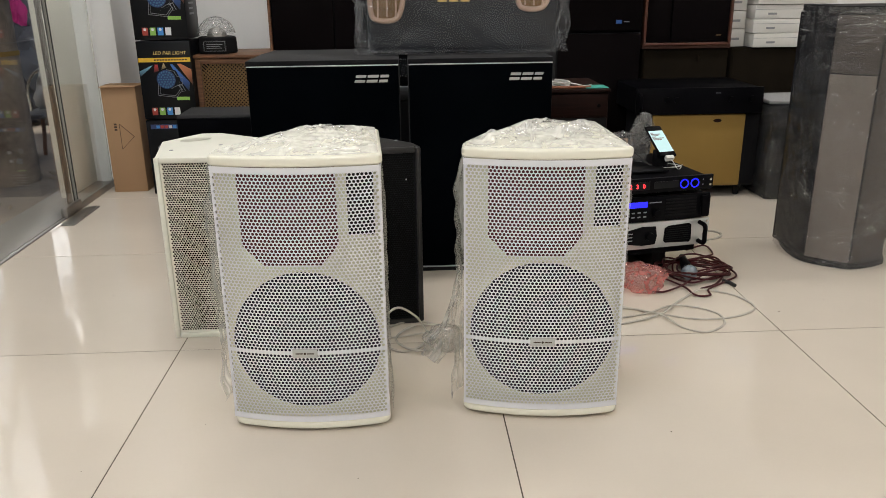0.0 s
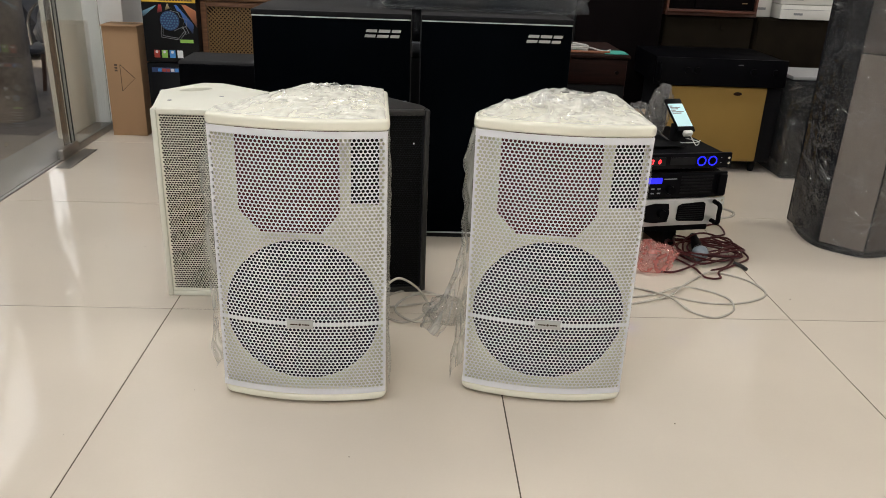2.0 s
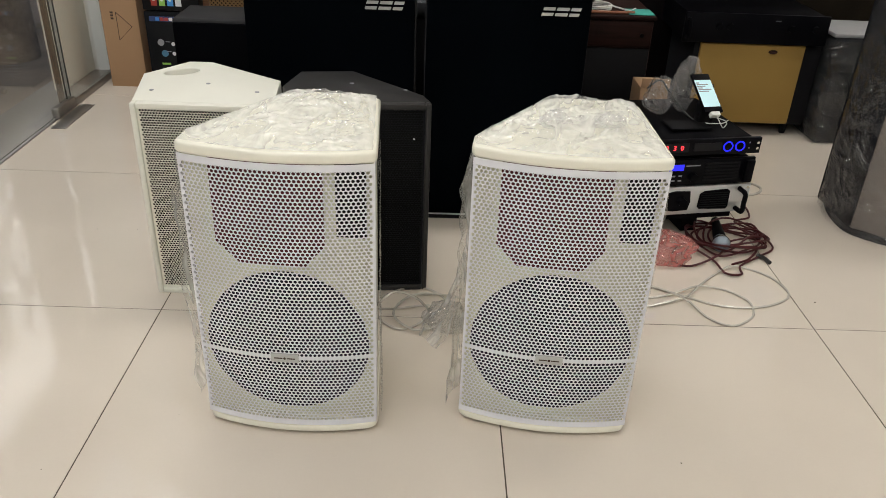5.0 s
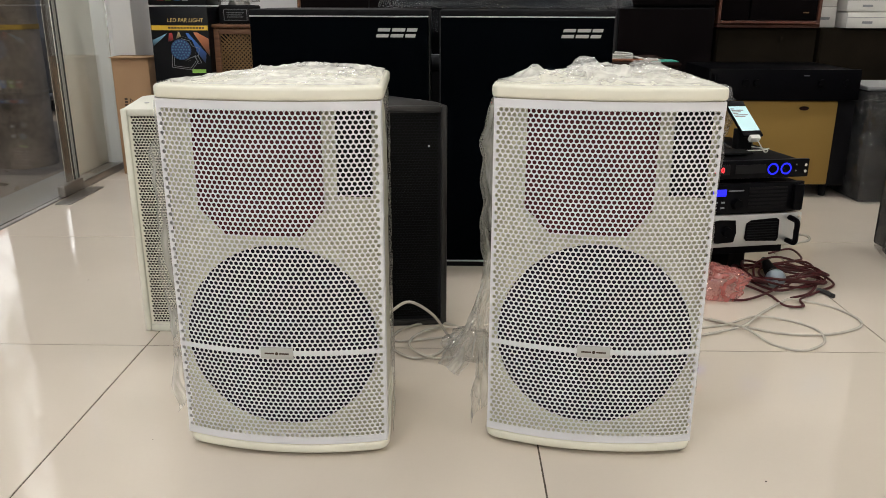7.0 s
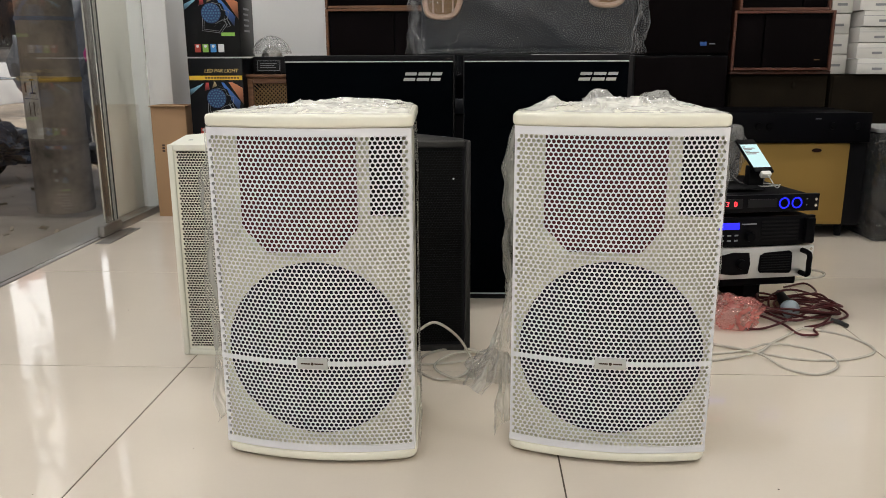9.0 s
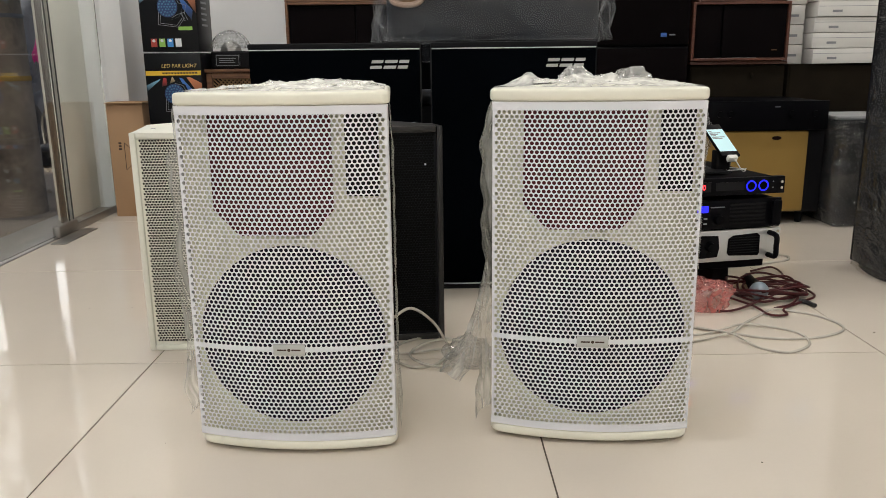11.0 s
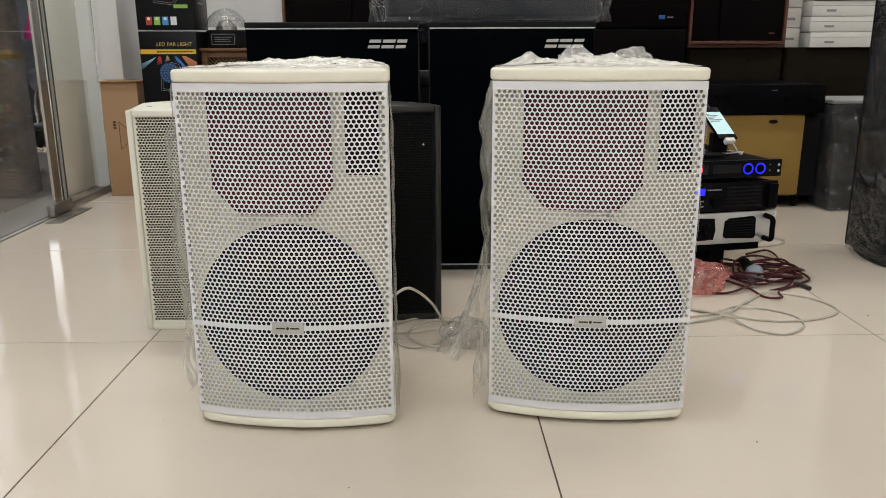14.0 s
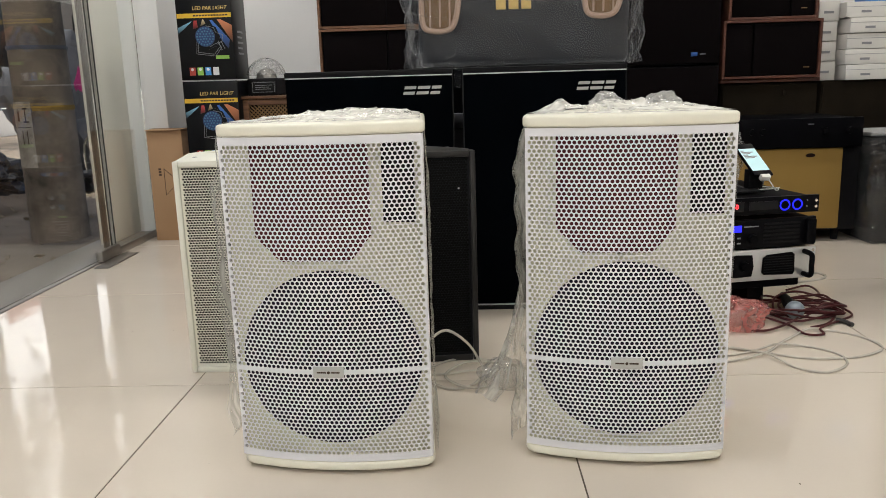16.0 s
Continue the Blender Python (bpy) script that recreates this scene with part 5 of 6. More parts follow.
def floor_film(u, v):
    """A loose sheet fanning out from the cabinet's side down to the floor."""
    z = 0.23 * (1 - v) ** 1.2
    spread = v ** 1.4
    x = 0.134 - 0.090 * spread * (0.6 + 0.5 * math.sin(u * 3.1)) - 0.010 * noise.noise(Vector((u * 5, v * 4, 1.5)))
    y = 1.765 + 0.15 * u * (0.55 + 0.45 * spread) + 0.02 * noise.noise(Vector((u * 5, v * 6, 4.0)))
    return Vector((x, y, max(0.0012, z + 0.012 * abs(noise.noise(Vector((u * 6, v * 6, 7.0)))) * min(1, v * 3))))


tagged(part("plastic_film", sheet(50, 44, floor_film), M_DRAPE), "loose clear plastic film trailing onto the floor", "plastic film")
fl = part("plastic_film", crumple((0.05, 0.05, 0.032), 7.7, 0.45, 5, 1.2), M_BAG, m=pose(0.10, 1.86, 0.001))
tagged(fl, "crumpled clear plastic film lying on the floor", "plastic film")

# ---- left: cartons, lattice cabinet, crystal lamp ----
ct = thing("cardboard_box", "tall brown cardboard carton with a printed triangle", "box", pose(-1.337, 3.618, 0))
part("carton", box(0, 0.152, 0, 0.125, 0, 0.478, 0.003), M_CARDBOARD, ct)
part("flap", box(-0.003, 0.155, -0.004, 0.060, 0.4785, 0.4815, 0.001), M_CARDBOARD, ct, m=pose(0, 0, 0, 1.2))
part("flap", box(-0.002, 0.154, 0.063, 0.128, 0.4785, 0.4815, 0.001), M_CARDBOARD, ct)
part("tape", box(0.0, 0.152, 0.055, 0.075, 0.4840, 0.4845), M_LATTICE, ct)
tri = [(0.062, 0.20), (0.062, 0.315), (0.122, 0.257)]
for i in range(3):
    a, c = Vector((tri[i][0], -0.0004, tri[i][1])), Vector((tri[(i + 1) % 3][0], -0.0004, tri[(i + 1) % 3][1]))
    part("mark", tube([a, c], 0.0013, 4, 1), M_INK, ct, "printed line")
for k in range(3):
    part("mark", box(0.038, 0.050, -0.0006, 0.0002, 0.285 + k * 0.012, 0.293 + k * 0.012), M_INK, ct)


def par_light_box(z, label, plain=False):
    b = thing("lamp_carton", label, "box", pose(-1.135, 3.55, z), "stack of lamp cartons")
    w, h = 0.228, 0.334
    part("carton", box(0, w, 0, 0.20, 0, h, 0.003), M_PRINT_BLACK, b)
    y0, y1 = -0.0008, 0.0003
    if plain:
        part("title_strip", box(0.02, 0.14, y0, y1, 0.296, 0.316), M_NAVY, b)
        for k, mm in enumerate((M_BLUE, M_RED, M_RED, M_WHITE_P, M_BLUE)):
            part("mark", box(0.045 + k * 0.018, 0.06 + k * 0.018, y0 - 0.0006, y0, 0.299, 0.312), mm, b)
        for k in range(2):
            part("picture", lathe([(0, 0.001), (0.014, 0.001), (0.014, 0), (0, 0)], 16, Matrix.Translation((0.055 + 0.012 * k, y1, 0.21 - 0.045 * k)) @ pose(0, 0, 0, 90)), M_LBLUE if k else M_GREY_P, b)
            part("dot", lathe([(0, 0.001), (0.008, 0.001), (0.008, 0), (0, 0)], 14, Matrix.Translation((0.105, y1, 0.205 - 0.04 * k)) @ pose(0, 0, 0, 90)), M_WHITE_P, b)
            part("mark", box(0.075, 0.094, y0, y1, 0.212 - 0.04 * k, 0.215 - 0.04 * k), M_GREY_P, b)
        part("pill", box(0.05, 0.085, y0, y1, 0.118, 0.126), M_GREEN, b)
        for k in range(6):
            part("mark", box(0.05, 0.115 - 0.012 * (k % 3), y0, y1, 0.100 - 0.012 * k, 0.104 - 0.012 * k), M_GREY_P, b)
        return b
    words("title", "LED PAR LIGHT", 0.0205, M_GOLDTXT, b, pose(0.138, -0.0009, 0.277), "gold printed title", 0.2)
    part("band", box(0.003, w - 0.003, y0, y1, 0.246, 0.264), M_YELLOW, b, "yellow band")
    for k in range(12):
        part("mark", box(0.07 + k * 0.012, 0.079 + k * 0.012, y0 - 0.0004, y0, 0.252, 0.258), M_INK, b)
    for outline, mm in (([(0.062, 0.234), (0.055, 0.226), (0.003, 0.184), (0.003, 0.208)], M_BEAM_SKY), ([(0.071, 0.236), (0.083, 0.236), (0.085, 0.208), (0.064, 0.202)], M_BEAM_RED),
                        ([(0.107, 0.240), (0.110, 0.240), (0.121, 0.216), (0.096, 0.213)], M_BEAM_TAN), ([(0.136, 0.236), (0.146, 0.236), (0.212, 0.158), (0.206, 0.120), (0.165, 0.178)], M_BEAM_BLUE),
                        ([(0.166, 0.238), (0.181, 0.238), (0.225, 0.214), (0.225, 0.146)], M_BEAM_ORANGE)):
        part("beam", plate(outline, y0 - 0.0002, y1), mm, b, "printed coloured beam")
    lampp = part("picture", lathe([(0, 0.0022), (0.052, 0.0022), (0.052, 0), (0, 0)], 8, Matrix.Translation((0.122, y1, 0.172)) @ pose(0, 0, 0, 90)), M_PRINT_BLACK, b, "printed picture of a lamp")
    part("face", lathe([(0, 0.0034), (0.040, 0.0034), (0.040, 0.0023), (0, 0.0023)], 28, Matrix.Translation((0.113, y1, 0.172)) @ pose(0, 0, 0, 90)), M_NAVY, lampp)
    dots = bmesh.new()
    for ring, cnt in ((0.0, 1), (0.011, 6), (0.022, 12), (0.033, 18)):
        for k in range(cnt):
            a = 2 * math.pi * k / cnt
            lathe([(0, 0.0042), (0.0036, 0.0042), (0.0036, 0.0035), (0, 0.0035)], 6, Matrix.Translation((0.113 + ring * math.cos(a), y1, 0.172 + ring * math.sin(a))) @ pose(0, 0, 0, 90), dots)
    part("led_dots", dots, M_LBLUE, lampp)
    for shape in ([(0.078, 0.160), (0.072, 0.104), (0.150, 0.094), (0.178, 0.128), (0.160, 0.148)], [(0.084, 0.150), (0.080, 0.110), (0.146, 0.101), (0.168, 0.128)],
                  [(0.118, 0.214), (0.150, 0.206), (0.158, 0.186), (0.186, 0.178), (0.180, 0.150), (0.150, 0.142), (0.128, 0.130)], [(0.166, 0.152), (0.176, 0.118), (0.190, 0.122), (0.176, 0.152)]):
        part("outline", tube([(x, -0.0014, z) for x, z in shape], 0.0011, 5, 1), M_GREY_P, lampp, "printed grey outline")
    part("pill", box(0.15, 0.205, y0, y1, 0.082, 0.096), M_GREEN, b, "green label")
    for k, mm in enumerate((M_RED, M_GREEN, M_BLUE, M_WHITE_P)):
        sw = part("swatch", box(0.036 + k * 0.0325, 0.060 + k * 0.0325, y0, y1, 0.018, 0.050, 0.0004, 1), mm, b)
        part("spot", lathe([(0, 0.001), (0.006, 0.001), (0.006, 0), (0, 0)], 12, Matrix.Translation((0.048 + k * 0.0325, y0, 0.042)) @ pose(0, 0, 0, 90)), M_WHITE_P, sw)
    for k in range(5):
        part("mark", box(w + 0.0002, w + 0.0009, 0.06, 0.14 - 0.012 * (k % 2), 0.10 + 0.022 * k, 0.108 + 0.022 * k), M_GREY_P, b)
    return b


par_light_box(0.004, "black lamp carton at the bottom of the stack, small icons", True)
par_light_box(0.344, "black stage-lamp carton printed with coloured beams")
par_light_box(0.684, "black stage-lamp carton on top of the stack")

lc = thing("lattice_cabinet", "walnut cabinet with a brown lattice front", "cabinet", pose(-0.905, 3.60, 0))
fr = bmesh.new()
box(0, 0.42, 0.02, 0.34, 0.0, 0.598, 0.002, 1, fr)
part("body", fr, M_WALNUT, lc)
fr = bmesh.new()
box(0, 0.024, 0, 0.0195, 0.0, 0.596, 0.002, 1, fr)
box(0.396, 0.42, 0, 0.0195, 0.0, 0.596, 0.002, 1, fr)
box(0.0245, 0.3955, 0, 0.0195, 0.574, 0.596, 0.002, 1, fr)
box(0.0245, 0.3955, 0, 0.0195, 0.0, 0.03, 0.002, 1, fr)
part("frame", fr, M_WALNUT, lc)
part("top", box(-0.006, 0.426, -0.008, 0.345, 0.5985, 0.612, 0.003), M_WALNUT, lc)
part("backing", box(0.025, 0.395, 0.016, 0.0195, 0.031, 0.573), M_RUBBER, lc)
la = bmesh.new()
n_d = 60
for k in range(-30, n_d):
    for s in (-1, 1):
        c = 0.025 + k * 0.0165
        pa0, pa1 = (c, 0.031), (c + s * 0.542, 0.573)
        seg = []
        for t in (0.0, 1.0):
            seg.append([pa0[0] + (pa1[0] - pa0[0]) * t, pa0[1] + (pa1[1] - pa0[1]) * t])
        (xa, za), (xb, zb) = seg
        ts = sorted(t for t in (((0.025 - xa) / (xb - xa)), ((0.395 - xa) / (xb - xa))))
        t0, t1 = max(0.0, ts[0]), min(1.0, ts[1])
        if t1 - t0 > 0.02:
            tube([(xa + (xb - xa) * t0, 0.010 + 0.003 * (s > 0), za + (zb - za) * t0), (xa + (xb - xa) * t1, 0.010 + 0.003 * (s > 0), za + (zb - za) * t1)], 0.0032, 4, 1, la)
part("lattice", la, M_LATTICE, lc, "brown diagonal lattice")

dm = thing("crystal_lamp", "crystal dome party lamp on a black base", "lamp", pose(-0.824, 3.72, 0.612))
part("base", lathe([(0, 0), (0.082, 0), (0.086, 0.006), (0.084, 0.066), (0.078, 0.072), (0, 0.072)], 40), M_BLACK_TEX, dm)
part("plate", box(-0.045, 0.055, -0.089, -0.082, 0.012, 0.058, 0.001), M_PRINT_BLACK, dm)
lb = bmesh.new()
for a in ((-0.042, 0.052, 0.014, 0.0155), (-0.042, 0.052, 0.054, 0.0555), (-0.042, -0.0405, 0.0156, 0.0538), (0.0505, 0.052, 0.0156, 0.0538), (-0.03, 0.04, 0.042, 0.044), (-0.03, 0.03, 0.034, 0.036), (-0.03, 0.036, 0.026, 0.028)):
    box(a[0], a[1], -0.0898, -0.0891, a[2], a[3], 0, 1, lb)
part("label", lb, M_GREY_P, dm)
dome = bmesh.new()
bmesh.ops.create_uvsphere(dome, u_segments=16, v_segments=11, radius=0.083)
bmesh.ops.delete(dome, geom=[v for v in dome.verts if v.co.z < -0.002], context="VERTS")
bmesh.ops.inset_individual(dome, faces=dome.faces[:], thickness=0.0022, depth=0.004)
bmesh.ops.translate(dome, vec=(0, 0, 0.0725), verts=dome.verts)
part("dome", dome, M_DOME, dm, "faceted clear dome", smooth=False)
core = bmesh.new()
bmesh.ops.create_icosphere(core, subdivisions=2, radius=0.045)
bmesh.ops.delete(core, geom=[v for v in core.verts if v.co.z < -0.002], context="VERTS")
bmesh.ops.translate(core, vec=(0, 0, 0.0725), verts=core.verts)
part("core", core, M_STEEL, dm, "shiny inner reflector", smooth=False)

sb = thing("small_loudspeaker", "plain black loudspeaker box in front of the lamp cartons", "loudspeaker", pose(-0.85, 3.0, 0))
part("cabinet", box(0, 0.38, 0.02, 0.24, 0, 0.438, 0.008, 3), M_DUSTY, sb)
part("front_cloth", box(0.006, 0.374, 0.0, 0.0195, 0.006, 0.428, 0.006), M_BLACK_CLOTH, sb)


# ---- back row ----
def wood_speaker(x0, x1, y, z0, z1, split, material, label):
    s = thing("bookshelf_loudspeaker", label, "loudspeaker", pose(x0, y, z0), "wood-framed loudspeakers")
    w, h, t = x1 - x0, z1 - z0, 0.011
    fr = bmesh.new()
    box(0, t, 0, 0.30, 0, h, 0.0015, 1, fr)
    box(w - t, w, 0, 0.30, 0, h, 0.0015, 1, fr)
    box(t + 0.0004, w - t - 0.0004, 0, 0.30, 0, t, 0.0015, 1, fr)
    box(t + 0.0004, w - t - 0.0004, 0, 0.30, h - t, h, 0.0015, 1, fr)
    part("case", fr, material, s, "wood veneer case")
    part("back", box(t + 0.001, w - t - 0.001, 0.03, 0.29, t + 0.001, h - t - 0.001), M_RUBBER, s)
    part("grille_cloth", box(t + 0.002, split - 0.003, 0.012, 0.029, t + 0.003, h - t - 0.003, 0.004), M_BROWN_CLOTH, s, "dark cloth panel")
    part("grille_cloth", box(split + 0.003, w - t - 0.002, 0.008, 0.029, t + 0.003, h - t - 0.003, 0.004), M_BROWN_CLOTH, s, "dark cloth panel")
    part("badge", box(w - 0.068, w - 0.045, 0.0065, 0.0085, 0.04, 0.0440), M_LATTICE, s, "small gold badge")
    return s


for k in range(4):
    z = 0.0 + k * 0.2955
    wood_speaker(-0.602, -0.02, 3.80, z, z + 0.2945, 0.30, M_WALNUT, "wood-framed loudspeaker in a stack, two dark cloth panels")
wood_speaker(1.092, 1.492, 3.60, 0.622, 0.856, 0.125, M_REDWOOD, "red-brown wood-framed loudspeaker on a brown carpeted cabinet")
wood_speaker(1.110, 1.470, 3.60, 0.8565, 1.09, 0.25, M_REDWOOD, "red-brown wood-framed loudspeaker stacked on another")

for z0, z1, badge in ((0.0, 0.683, False), (0.684, 1.20, True)):
    t = thing("stage_loudspeaker", "large dark cloth-fronted stage loudspeaker in a stack", "loudspeaker", pose(0.70, 3.60, z0), "stage loudspeakers")
    h = z1 - z0
    part("cabinet", box(0, 0.386, 0.02, 0.42, 0, h, 0.006), M_BLACK_TEX, t)
    part("front_cloth", box(0.006, 0.38, 0, 0.0195, 0.006, h - 0.006, 0.006), M_BROWN_CLOTH, t)
    if badge:
        part("badge", box(0.262, 0.288, -0.002, 0.0, 0.036, 0.052, 0.0008), M_BADGE_BLUE, t, "small blue badge")
        part("mark", box(0.298, 0.322, -0.0012, 0.0, 0.042, 0.046), M_GREY_P, t)


def plain_cabinet(name, x0, x1, y0, y1, z1, material, label, cat="cabinet"):
    t = thing(name, label, cat, pose(x0, y0, 0))
    w = x1 - x0
    part("body", box(0, w, 0.012, y1 - y0, 0, z1, 0.006), material, t)
    fr = bmesh.new()
    box(0.006, w - 0.006, 0.004, 0.0115, 0.006, z1 - 0.008, 0.003, 2, fr)
    part("front", fr, material, t)
    return t


c1 = plain_cabinet("carpeted_cabinet", 1.10, 1.500, 3.62, 4.1, 0.606, M_MOSS, "worn brown carpet-covered cabinet")
c2 = plain_cabinet("carpeted_cabinet", 1.512, 1.98, 3.62, 4.1, 0.606, M_MOSS, "worn brown carpet-covered cabinet carrying white cartons")
part("latch", box(0.25, 0.266, -0.005, 0.0, 0.55, 0.575, 0.002), M_MOSS, c1, "worn latch")
part("ledge", box(-0.005, 0.4, -0.004, 0.3, 0.6065, 0.621, 0.002), M_REDWOOD, c1, "red-brown board")

rng = random.Random(3)
wb = thing("white_carton", "flat white carton in a stack on the cabinet", "box", pose(1.60, 3.61, 0.6062), "stack of white cartons")
part("carton", box(0, 0.36, 0, 0.26, 0, 0.060, 0.002), M_WHITE_CARD, wb)
part("lid_line", box(0.001, 0.359, -0.0008, 0.0005, 0.040, 0.0415), M_GREY_P, wb)
part("mark", box(0.06, 0.10, -0.0008, 0.0004, 0.017, 0.026), M_GREY_P, wb, "grey print")
for k in range(1, 5):
    copy_thing(wb, pose(1.60 + rng.uniform(-0.012, 0.012), 3.61 + rng.uniform(-0.006, 0.01), 0.6062 + 0.0625 * k))
ws = thing("white_carton", "small white carton stacked behind the others", "box", pose(1.502, 3.68, 0.6062), "stack of small white cartons")
part("carton", box(0, 0.085, 0, 0.16, 0, 0.078, 0.002), M_WHITE_CARD, ws)
part("mark", box(0.02, 0.06, -0.0008, 0.0004, 0.03, 0.04), M_GREY_P, ws, "grey print")
for k in range(1, 4):
    copy_thing(ws, pose(1.502 + rng.uniform(-0.004, 0.004), 3.68, 0.6062 + 0.0805 * k))
bc = part("blue_container", box(0, 0.1, 0, 0.1, 0, 0.1, 0.012, 3), M_BLUE, m=pose(1.68, 3.66, 0.6062 + 0.3125))
tagged(bc, "glossy blue plastic container on white cartons", "container")

# gold-fronted cabinet, black rack unit on it, wrapped bin
gc = thing("gold_loudspeaker", "loudspeaker with gold cloth front on short legs", "loudspeaker", pose(1.055, 3.27, 0))
part("cabinet", box(-0.02, 0.47, 0.018, 0.42, 0.045, 0.366, 0.004), M_BLACK_TEX, gc)
part("front_cloth", box(0.0, 0.400, 0.0, 0.0175, 0.052, 0.362, 0.006), M_GOLD, gc, "gold cloth front")
part("badge", lathe([(0, 0.003), (0.016, 0.0028), (0.018, 0), (0, 0)], 24, Matrix.Translation((0.278, 0.0, 0.335)) @ pose(0, 0, 0, 90) @ Matrix.Diagonal((1, 0.42, 1, 1))), M_DARKWOOD, gc, "oval maker's badge")
for x in (0.02, 0.41):
    for y in (0.05, 0.36):
        part("leg", lathe([(0, 0), (0.012, 0), (0.016, 0.045), (0, 0.045)], 16, Matrix.Translation((x, y, 0))), M_RUBBER, gc)
eq = thing("rack_unit", "wide black rack unit lying on the gold loudspeaker", "amplifier", pose(0.975, 3.255, 0.367))
part("chassis", box(0.01, 0.53, 0.0125, 0.46, 0, 0.106, 0.004), M_BLACK_METAL, eq)
part("front_panel", box(0, 0.54, 0, 0.012, -0.0005, 0.108, 0.002), M_BLACK_GLOSS, eq)
for x in (0.13, 0.17, 0.40, 0.49):
    part("knob", lathe([(0, 0.012), (0.012, 0.011), (0.013, 0.0), (0, 0)], 20, Matrix.Translation((x, 0, 0.06)) @ pose(0, 0, 0, 90)), M_BLACK_METAL, eq)
part("mark", box(0.335, 0.356, -0.001, 0.0004, 0.084, 0.088), M_TARP, eq)
part("handle", tube([(0.012, 0.0, 0.02), (0.012, -0.03, 0.025), (0.012, -0.03, 0.08), (0.012, 0.0, 0.086)], 0.006), M_BLACK_METAL, eq)

bn = thing("wrapped_bin", "black box wrapped in clear plastic with a pale sheet on top", "box", pose(1.545, 3.205, 0))
part("box", box(0, 0.38, 0, 0.30, 0, 0.400, 0.01), M_BLACK_TEX, bn)
part("top_sheet", box(0.0, 0.37, 0.05, 0.30, 0.4005, 0.416, 0.004), M_GREY_SHEET, bn, "pale sheet")


def bin_film(u, v):
    a = 2 * math.pi * u
    c, s = math.cos(a), math.sin(a)
    k = min(1 / max(abs(c), abs(s)), 1.32)
    n = 0.014 * noise.noise(Vector((c * 3, s * 3, v * 5))) + 0.006 * noise.noise(Vector((c * 9, s * 9, v * 9)))
    return Vector((0.19 + (0.205 + n) * c * k, 0.15 + (0.166 + n) * s * k, 0.001 + 0.40 * v))


creases("film_crease", bin_film, 50, 8, 0.16, 0.007, bn, lambda p: p - Vector((0.19, 0.15, p.z)), 0.001, 0.5, (0.0, 1.0, 0.03, 0.97), (1.4, 1.7, 1.2), skin=M_CREASE_FINE)
part("film", sheet(80, 26, bin_film), M_STRETCH, bn, "clear plastic wrap")

rear = thing("rear_loudspeaker", "plain black loudspeaker standing behind the subwoofers", "loudspeaker", pose(-0.10, 2.95, 0))
part("cabinet", box(0, 0.34, 0.02, 0.36, 0, 0.76, 0.008), M_BLACK_TEX, rear)
part("front_cloth", box(0.006, 0.334, 0.0, 0.0195, 0.006, 0.752, 0.006), M_BLACK_CLOTH, rear)

gb = thing("grey_case", "small grey equipment case behind the subwoofers", "case", pose(-0.05, 2.912, 0))
part("body", box(0, 0.115, 0.0, 0.034, 0, 0.494, 0.004), M_BLACK_TEX, gb)
part("lid", box(-0.002, 0.117, -0.002, 0.035, 0.4945, 0.543, 0.003), M_TARP, gb, "dull grey lid")

# dark side cabinet with loose leads
sc = thing("side_cabinet", "dark red-stained wooden cabinet with a drawer", "cabinet", pose(0.50, 2.93, 0))
part("body", box(0, 0.275, 0.012, 0.36, 0, 0.508, 0.004), M_DARKWOOD, sc)
dr = part("drawer", box(0.005, 0.27, 0.0, 0.0115, 0.418, 0.503, 0.003), M_DARKWOOD, sc)
part("knob", lathe([(0, 0.012), (0.007, 0.010), (0.005, 0.0), (0, 0)], 16, Matrix.Translation((0.235, 0.0, 0.46)) @ pose(0, 0, 0, 90)), M_BLACK_METAL, dr)
part("door", box(0.005, 0.27, 0.002, 0.0115, 0.01, 0.412, 0.003), M_RUBBER, sc)
part("top", box(-0.004, 0.279, -0.006, 0.362, 0.5085, 0.520, 0.003), M_DARKWOOD, sc)
pts = [(0.58 + (0.055 + 0.004 * (k % 3)) * math.cos(k * 0.7), 3.0 + (0.04 + 0.004 * (k % 2)) * math.sin(k * 0.7), 0.5235 + 0.0007 * k) for k in range(30)]
pts += [(0.66, 3.02, 0.530), (0.70, 3.0, 0.5235), (0.73, 3.04, 0.5235)]
tagged(part("coiled_lead", tube(pts, 0.0028, 6, 4), M_CABLE_WHITE), "coiled grey-white audio lead on the side cabinet", "cable")
tagged(part("orange_tool", tube([(0.55, 2.955, 0.5255), (0.62, 2.955, 0.5255), (0.71, 2.96, 0.5255)], 0.005, 8, 4), M_ORANGE), "orange lead lying on the side cabinet", "cable")
tagged(part("teal_card", box(0.69, 0.775, 2.945, 3.03, 0.5205, 0.524, 0.001), M_TEAL), "small teal paper pack on the side cabinet", "paper")


# ---- wrapped tower loudspeakers ----
PLAN = [(-0.140, 0.165), (-0.137, -0.058), (-0.031, -0.150), (0.108, -0.100), (0.165, 0.03), (0.125, 0.165)]


def reach(plan, a):
    """How far the outline plan reaches from its middle in direction a."""
    d = Vector((math.cos(a), math.sin(a)))
    for i in range(len(plan)):
        p, q = Vector(plan[i]), Vector(plan[(i + 1) % len(plan)])
        e = q - p
        det = d.x * -e.y + d.y * e.x
        if abs(det) < 1e-9:
            continue
        k = (p.x * -e.y + p.y * e.x) / det
        w = (d.x * p.y - d.y * p.x) / det
        if k > 0 and -1e-6 <= w <= 1 + 1e-6:
            return k
    return 0.15


def foot(a):
    """The rounded plinth's reach in direction a."""
    return 0.55 * reach(PLAN, a) + 0.45 * 0.166


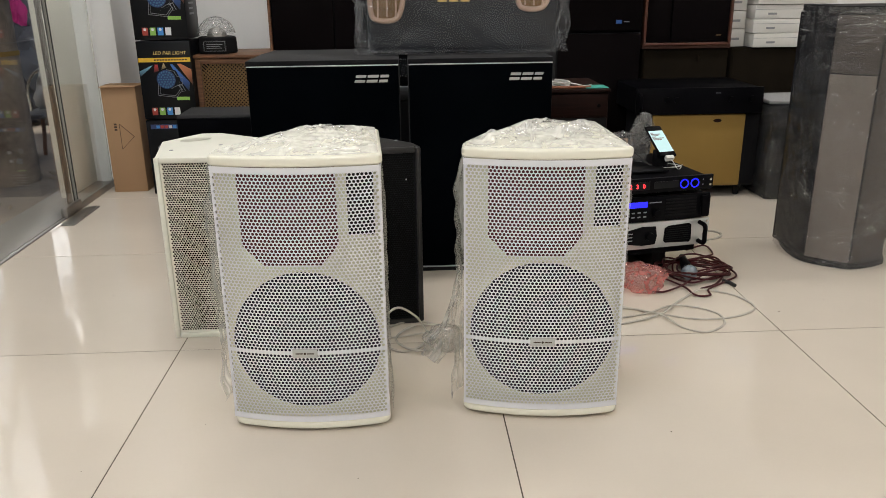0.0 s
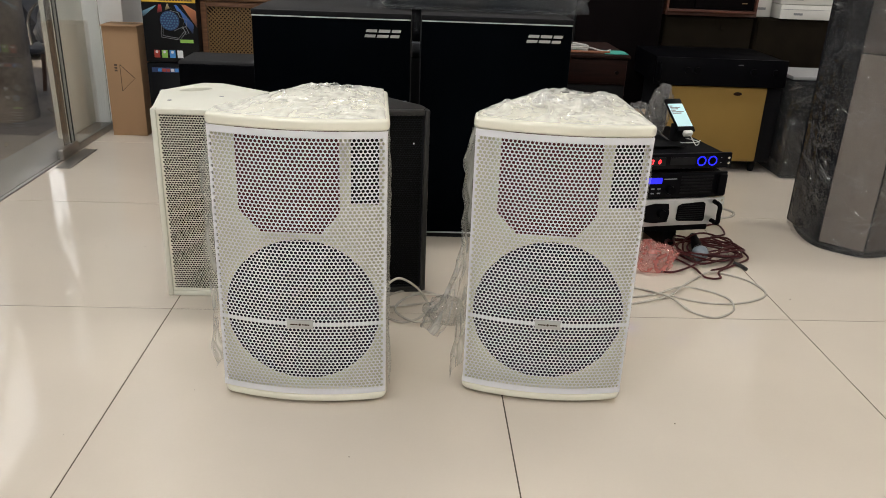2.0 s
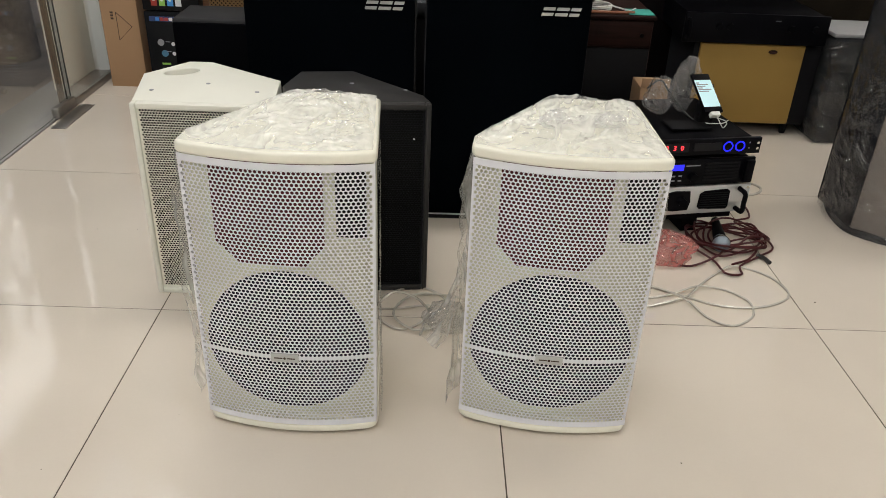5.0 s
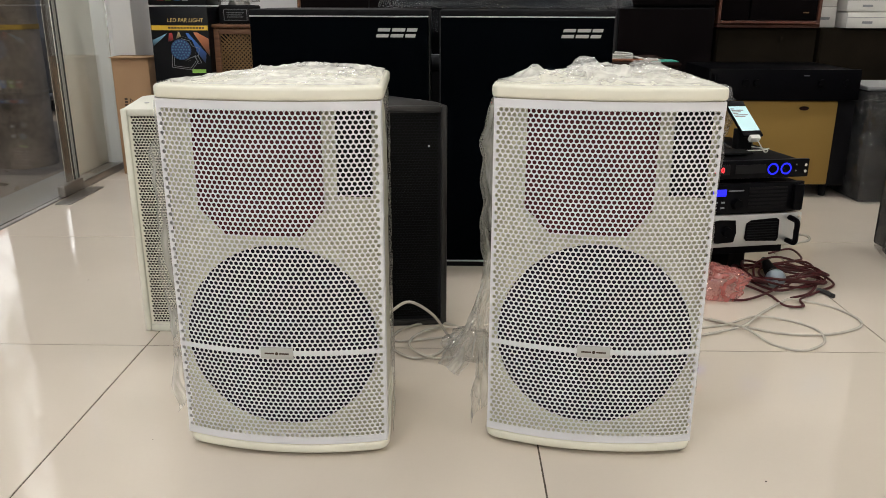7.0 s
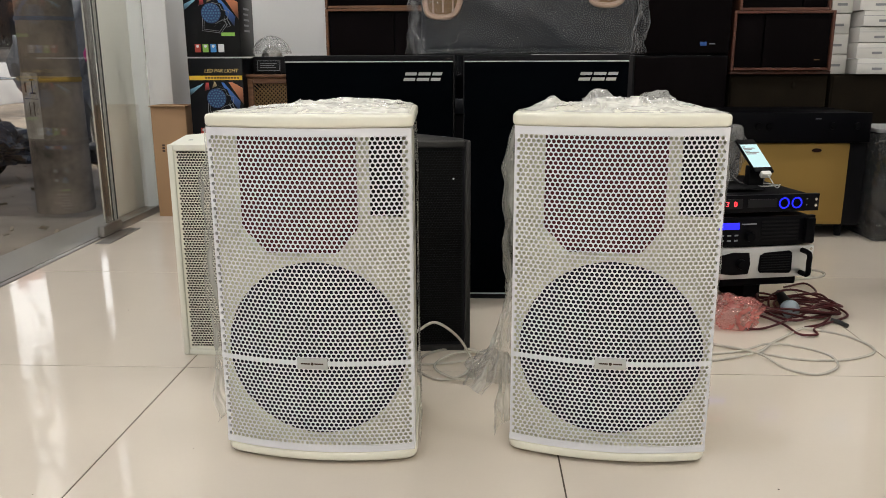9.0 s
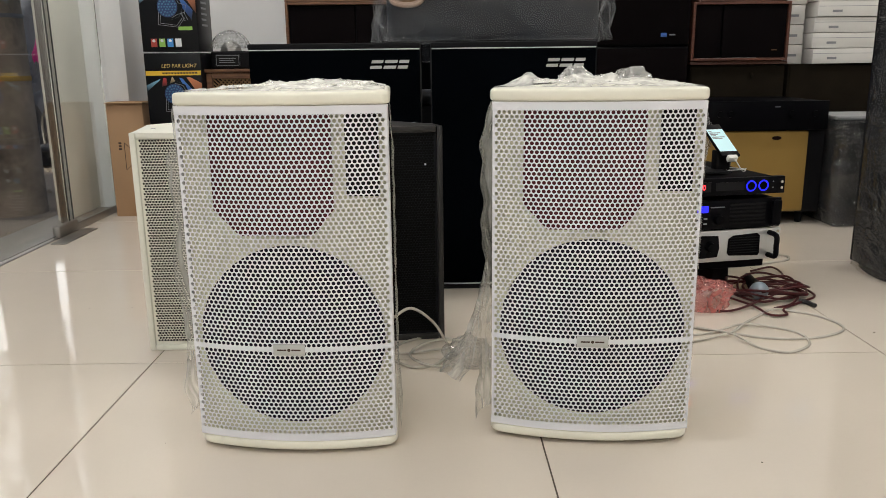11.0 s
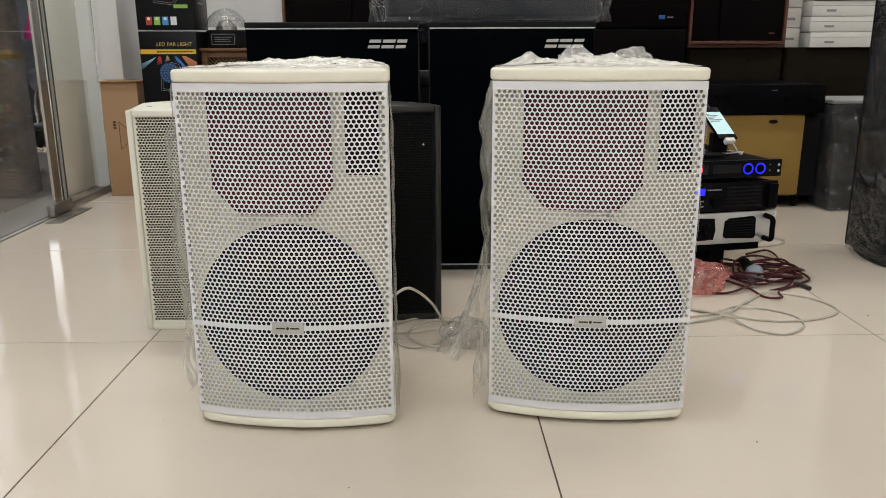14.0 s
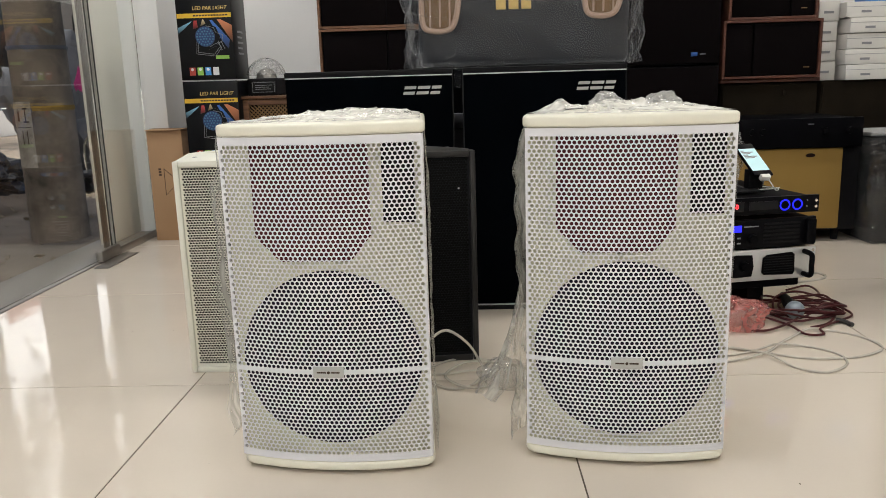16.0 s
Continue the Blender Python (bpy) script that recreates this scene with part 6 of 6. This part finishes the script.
def tower(x, y, h, turn, cloths, label, split=0.0):
    t = thing("tower_loudspeaker", label, "loudspeaker", pose(x, y, 0, 0, 0, turn), "wrapped tower loudspeakers")
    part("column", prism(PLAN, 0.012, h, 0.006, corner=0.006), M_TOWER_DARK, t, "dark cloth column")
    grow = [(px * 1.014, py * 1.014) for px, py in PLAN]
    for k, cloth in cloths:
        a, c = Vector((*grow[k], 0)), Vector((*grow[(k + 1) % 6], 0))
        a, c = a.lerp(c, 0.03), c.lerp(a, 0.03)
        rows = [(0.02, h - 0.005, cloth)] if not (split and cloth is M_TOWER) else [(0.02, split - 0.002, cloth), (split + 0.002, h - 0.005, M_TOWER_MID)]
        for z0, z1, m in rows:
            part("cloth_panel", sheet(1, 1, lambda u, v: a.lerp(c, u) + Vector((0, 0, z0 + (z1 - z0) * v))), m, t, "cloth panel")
    part("plinth", prism([(foot(a) * math.cos(a), foot(a) * math.sin(a)) for a in (2 * math.pi * k / 40 for k in range(40))], 0, 0.0115, 0.003), M_BLACK_TEX, t)
    part("cap", prism([(px * 0.97, py * 0.97) for px, py in PLAN], h + 0.0005, h + 0.02, 0.004), M_BLACK_TEX, t)

    def wrap(u, v):
        a = 2 * math.pi * u
        rr = sum(reach(PLAN, a + d) for d in (-0.14, -0.07, 0.0, 0.07, 0.14)) / 5 + 0.004
        z = 0.001 + (h + 0.017) * v
        n = 0.006 * abs(noise.noise(Vector((math.cos(a) * 6 + x, math.sin(a) * 6, z * 7 + a * 2)))) + 0.0025 * abs(noise.noise(Vector((math.cos(a) * 14, math.sin(a) * 14, z * 22 + a * 9))))
        skirt = 0.010 * max(0.0, 1 - v * 6) ** 2 * (0.7 + 0.6 * noise.noise(Vector((a * 3, 1.0, x))))
        low = max(0.0, 1 - v * 7) ** 1.5
        k = (rr * (1 - low) + (foot(a) + 0.004) * low) * 1.024 + n + skirt
        return Vector((k * math.cos(a), k * math.sin(a), z))
    away = lambda p: Vector((p.x, p.y, 0))
    rng_ = random.Random(int(x * 100))
    for k in range(24):
        u, v, lean = rng_.uniform(0.3, 0.95), rng_.uniform(0.03, 0.55) if k < 19 else rng_.uniform(0.8, 0.97), rng_.choice((-0.9, -0.5, 0.25, 0.5, 1.1, -0.1))
        creases("film_crease", wrap, 12, int(x * 100) + k, 0.11, 0.0019, t, away, 0.0008, 0.06, (u, min(1, u + 0.13), v, min(0.99, v + 0.14)), (lean,), wobble=0.004, skin=M_CREASE)
    creases("film_crease", wrap, 170, int(x * 100) + 7, 0.10, 0.0017, t, away, 0.0008, 0.25, (0.0, 1.0, 0.02, 0.60), (0.1, -0.3, -0.6, 0.3), wobble=0.006, skin=M_CREASE_FINE)
    creases("film_crease", wrap, 46, int(x * 100) + 11, 0.10, 0.0030, t, away, 0.001, 0.10, (0.0, 1.0, 0.90, 0.99), (0.0, 0.1), wobble=0.02, skin=M_CREASE)
    part("wrap", sheet(168, 70, wrap), M_STRETCH, t, "clear stretch wrap")
    return t


# Facet 2 gets the mid tone: its weaker light is put into the cloth colour.
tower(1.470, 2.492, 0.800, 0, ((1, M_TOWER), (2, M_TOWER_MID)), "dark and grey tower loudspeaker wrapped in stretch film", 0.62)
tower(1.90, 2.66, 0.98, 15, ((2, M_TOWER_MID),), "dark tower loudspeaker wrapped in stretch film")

# crumbs on the tiles
crumbs = bmesh.new()
rng = random.Random(31)
for x, y in [(-0.44, 1.52), (-0.10, 1.30), (0.55, 1.42), (1.06, 2.02), (0.62, 1.10), (-0.9, 2.3)] + [(rng.uniform(-1.2, 1.6), rng.uniform(0.6, 2.9)) for _ in range(22)]:
    r = rng.uniform(0.0007, 0.0019)
    bmesh.ops.create_icosphere(crumbs, subdivisions=1, radius=1, matrix=pose(x, y, r * 0.4, 0, 0, rng.uniform(0, 360)) @ Matrix.Diagonal((r * 1.5, r, r * 0.5, 1)))
tagged(part("crumbs", crumbs, M_INK), "tiny dark crumbs scattered on the tiles", "crumbs", kind="stuff")

# ---- floor tiles ----
tile_me = {}
gap = 0.0014


def tile_mesh(w, d):
    key = (round(w, 4), round(d, 4))
    if key not in tile_me:
        bm = bmesh.new()
        c = 0.0003
        lo = [bm.verts.new(p) for p in ((0, 0, -0.008), (w, 0, -0.008), (w, d, -0.008), (0, d, -0.008))]
        md = [bm.verts.new(p) for p in ((0, 0, -c), (w, 0, -c), (w, d, -c), (0, d, -c))]
        hi = [bm.verts.new(p) for p in ((c, c, 0), (w - c, c, 0), (w - c, d - c, 0), (c, d - c, 0))]
        bm.faces.new(hi)
        for a, b in ((lo, md), (md, hi)):
            for i in range(4):
                j = (i + 1) % 4
                bm.faces.new((a[i], a[j], b[j], b[i]))
        tile_me[key] = finish(bm, "tile", False)
        tile_me[key].materials.append(M_TILE)
    return tile_me[key]


i0, i1 = math.floor((X_GLASS - JX) / TILE), math.ceil((X_EAST - JX) / TILE)
j0, j1 = math.floor((Y_SOUTH - JY) / TILE), math.ceil((Y_BACK - JY) / TILE)
for i in range(i0, i1):
    for j in range(j0, j1):
        xa, xb = max(JX + i * TILE, X_GLASS + 0.001), min(JX + (i + 1) * TILE, X_EAST)
        ya, yb = max(JY + j * TILE, Y_SOUTH), min(JY + (j + 1) * TILE, Y_BACK)
        if xb - xa < 0.02 or yb - ya < 0.02:
            continue
        t = new("tile", tile_mesh(xb - xa - 2 * gap, yb - ya - 2 * gap))
        t.parent = floor
        t.matrix_basis = pose(xa + gap, ya + gap, 0)
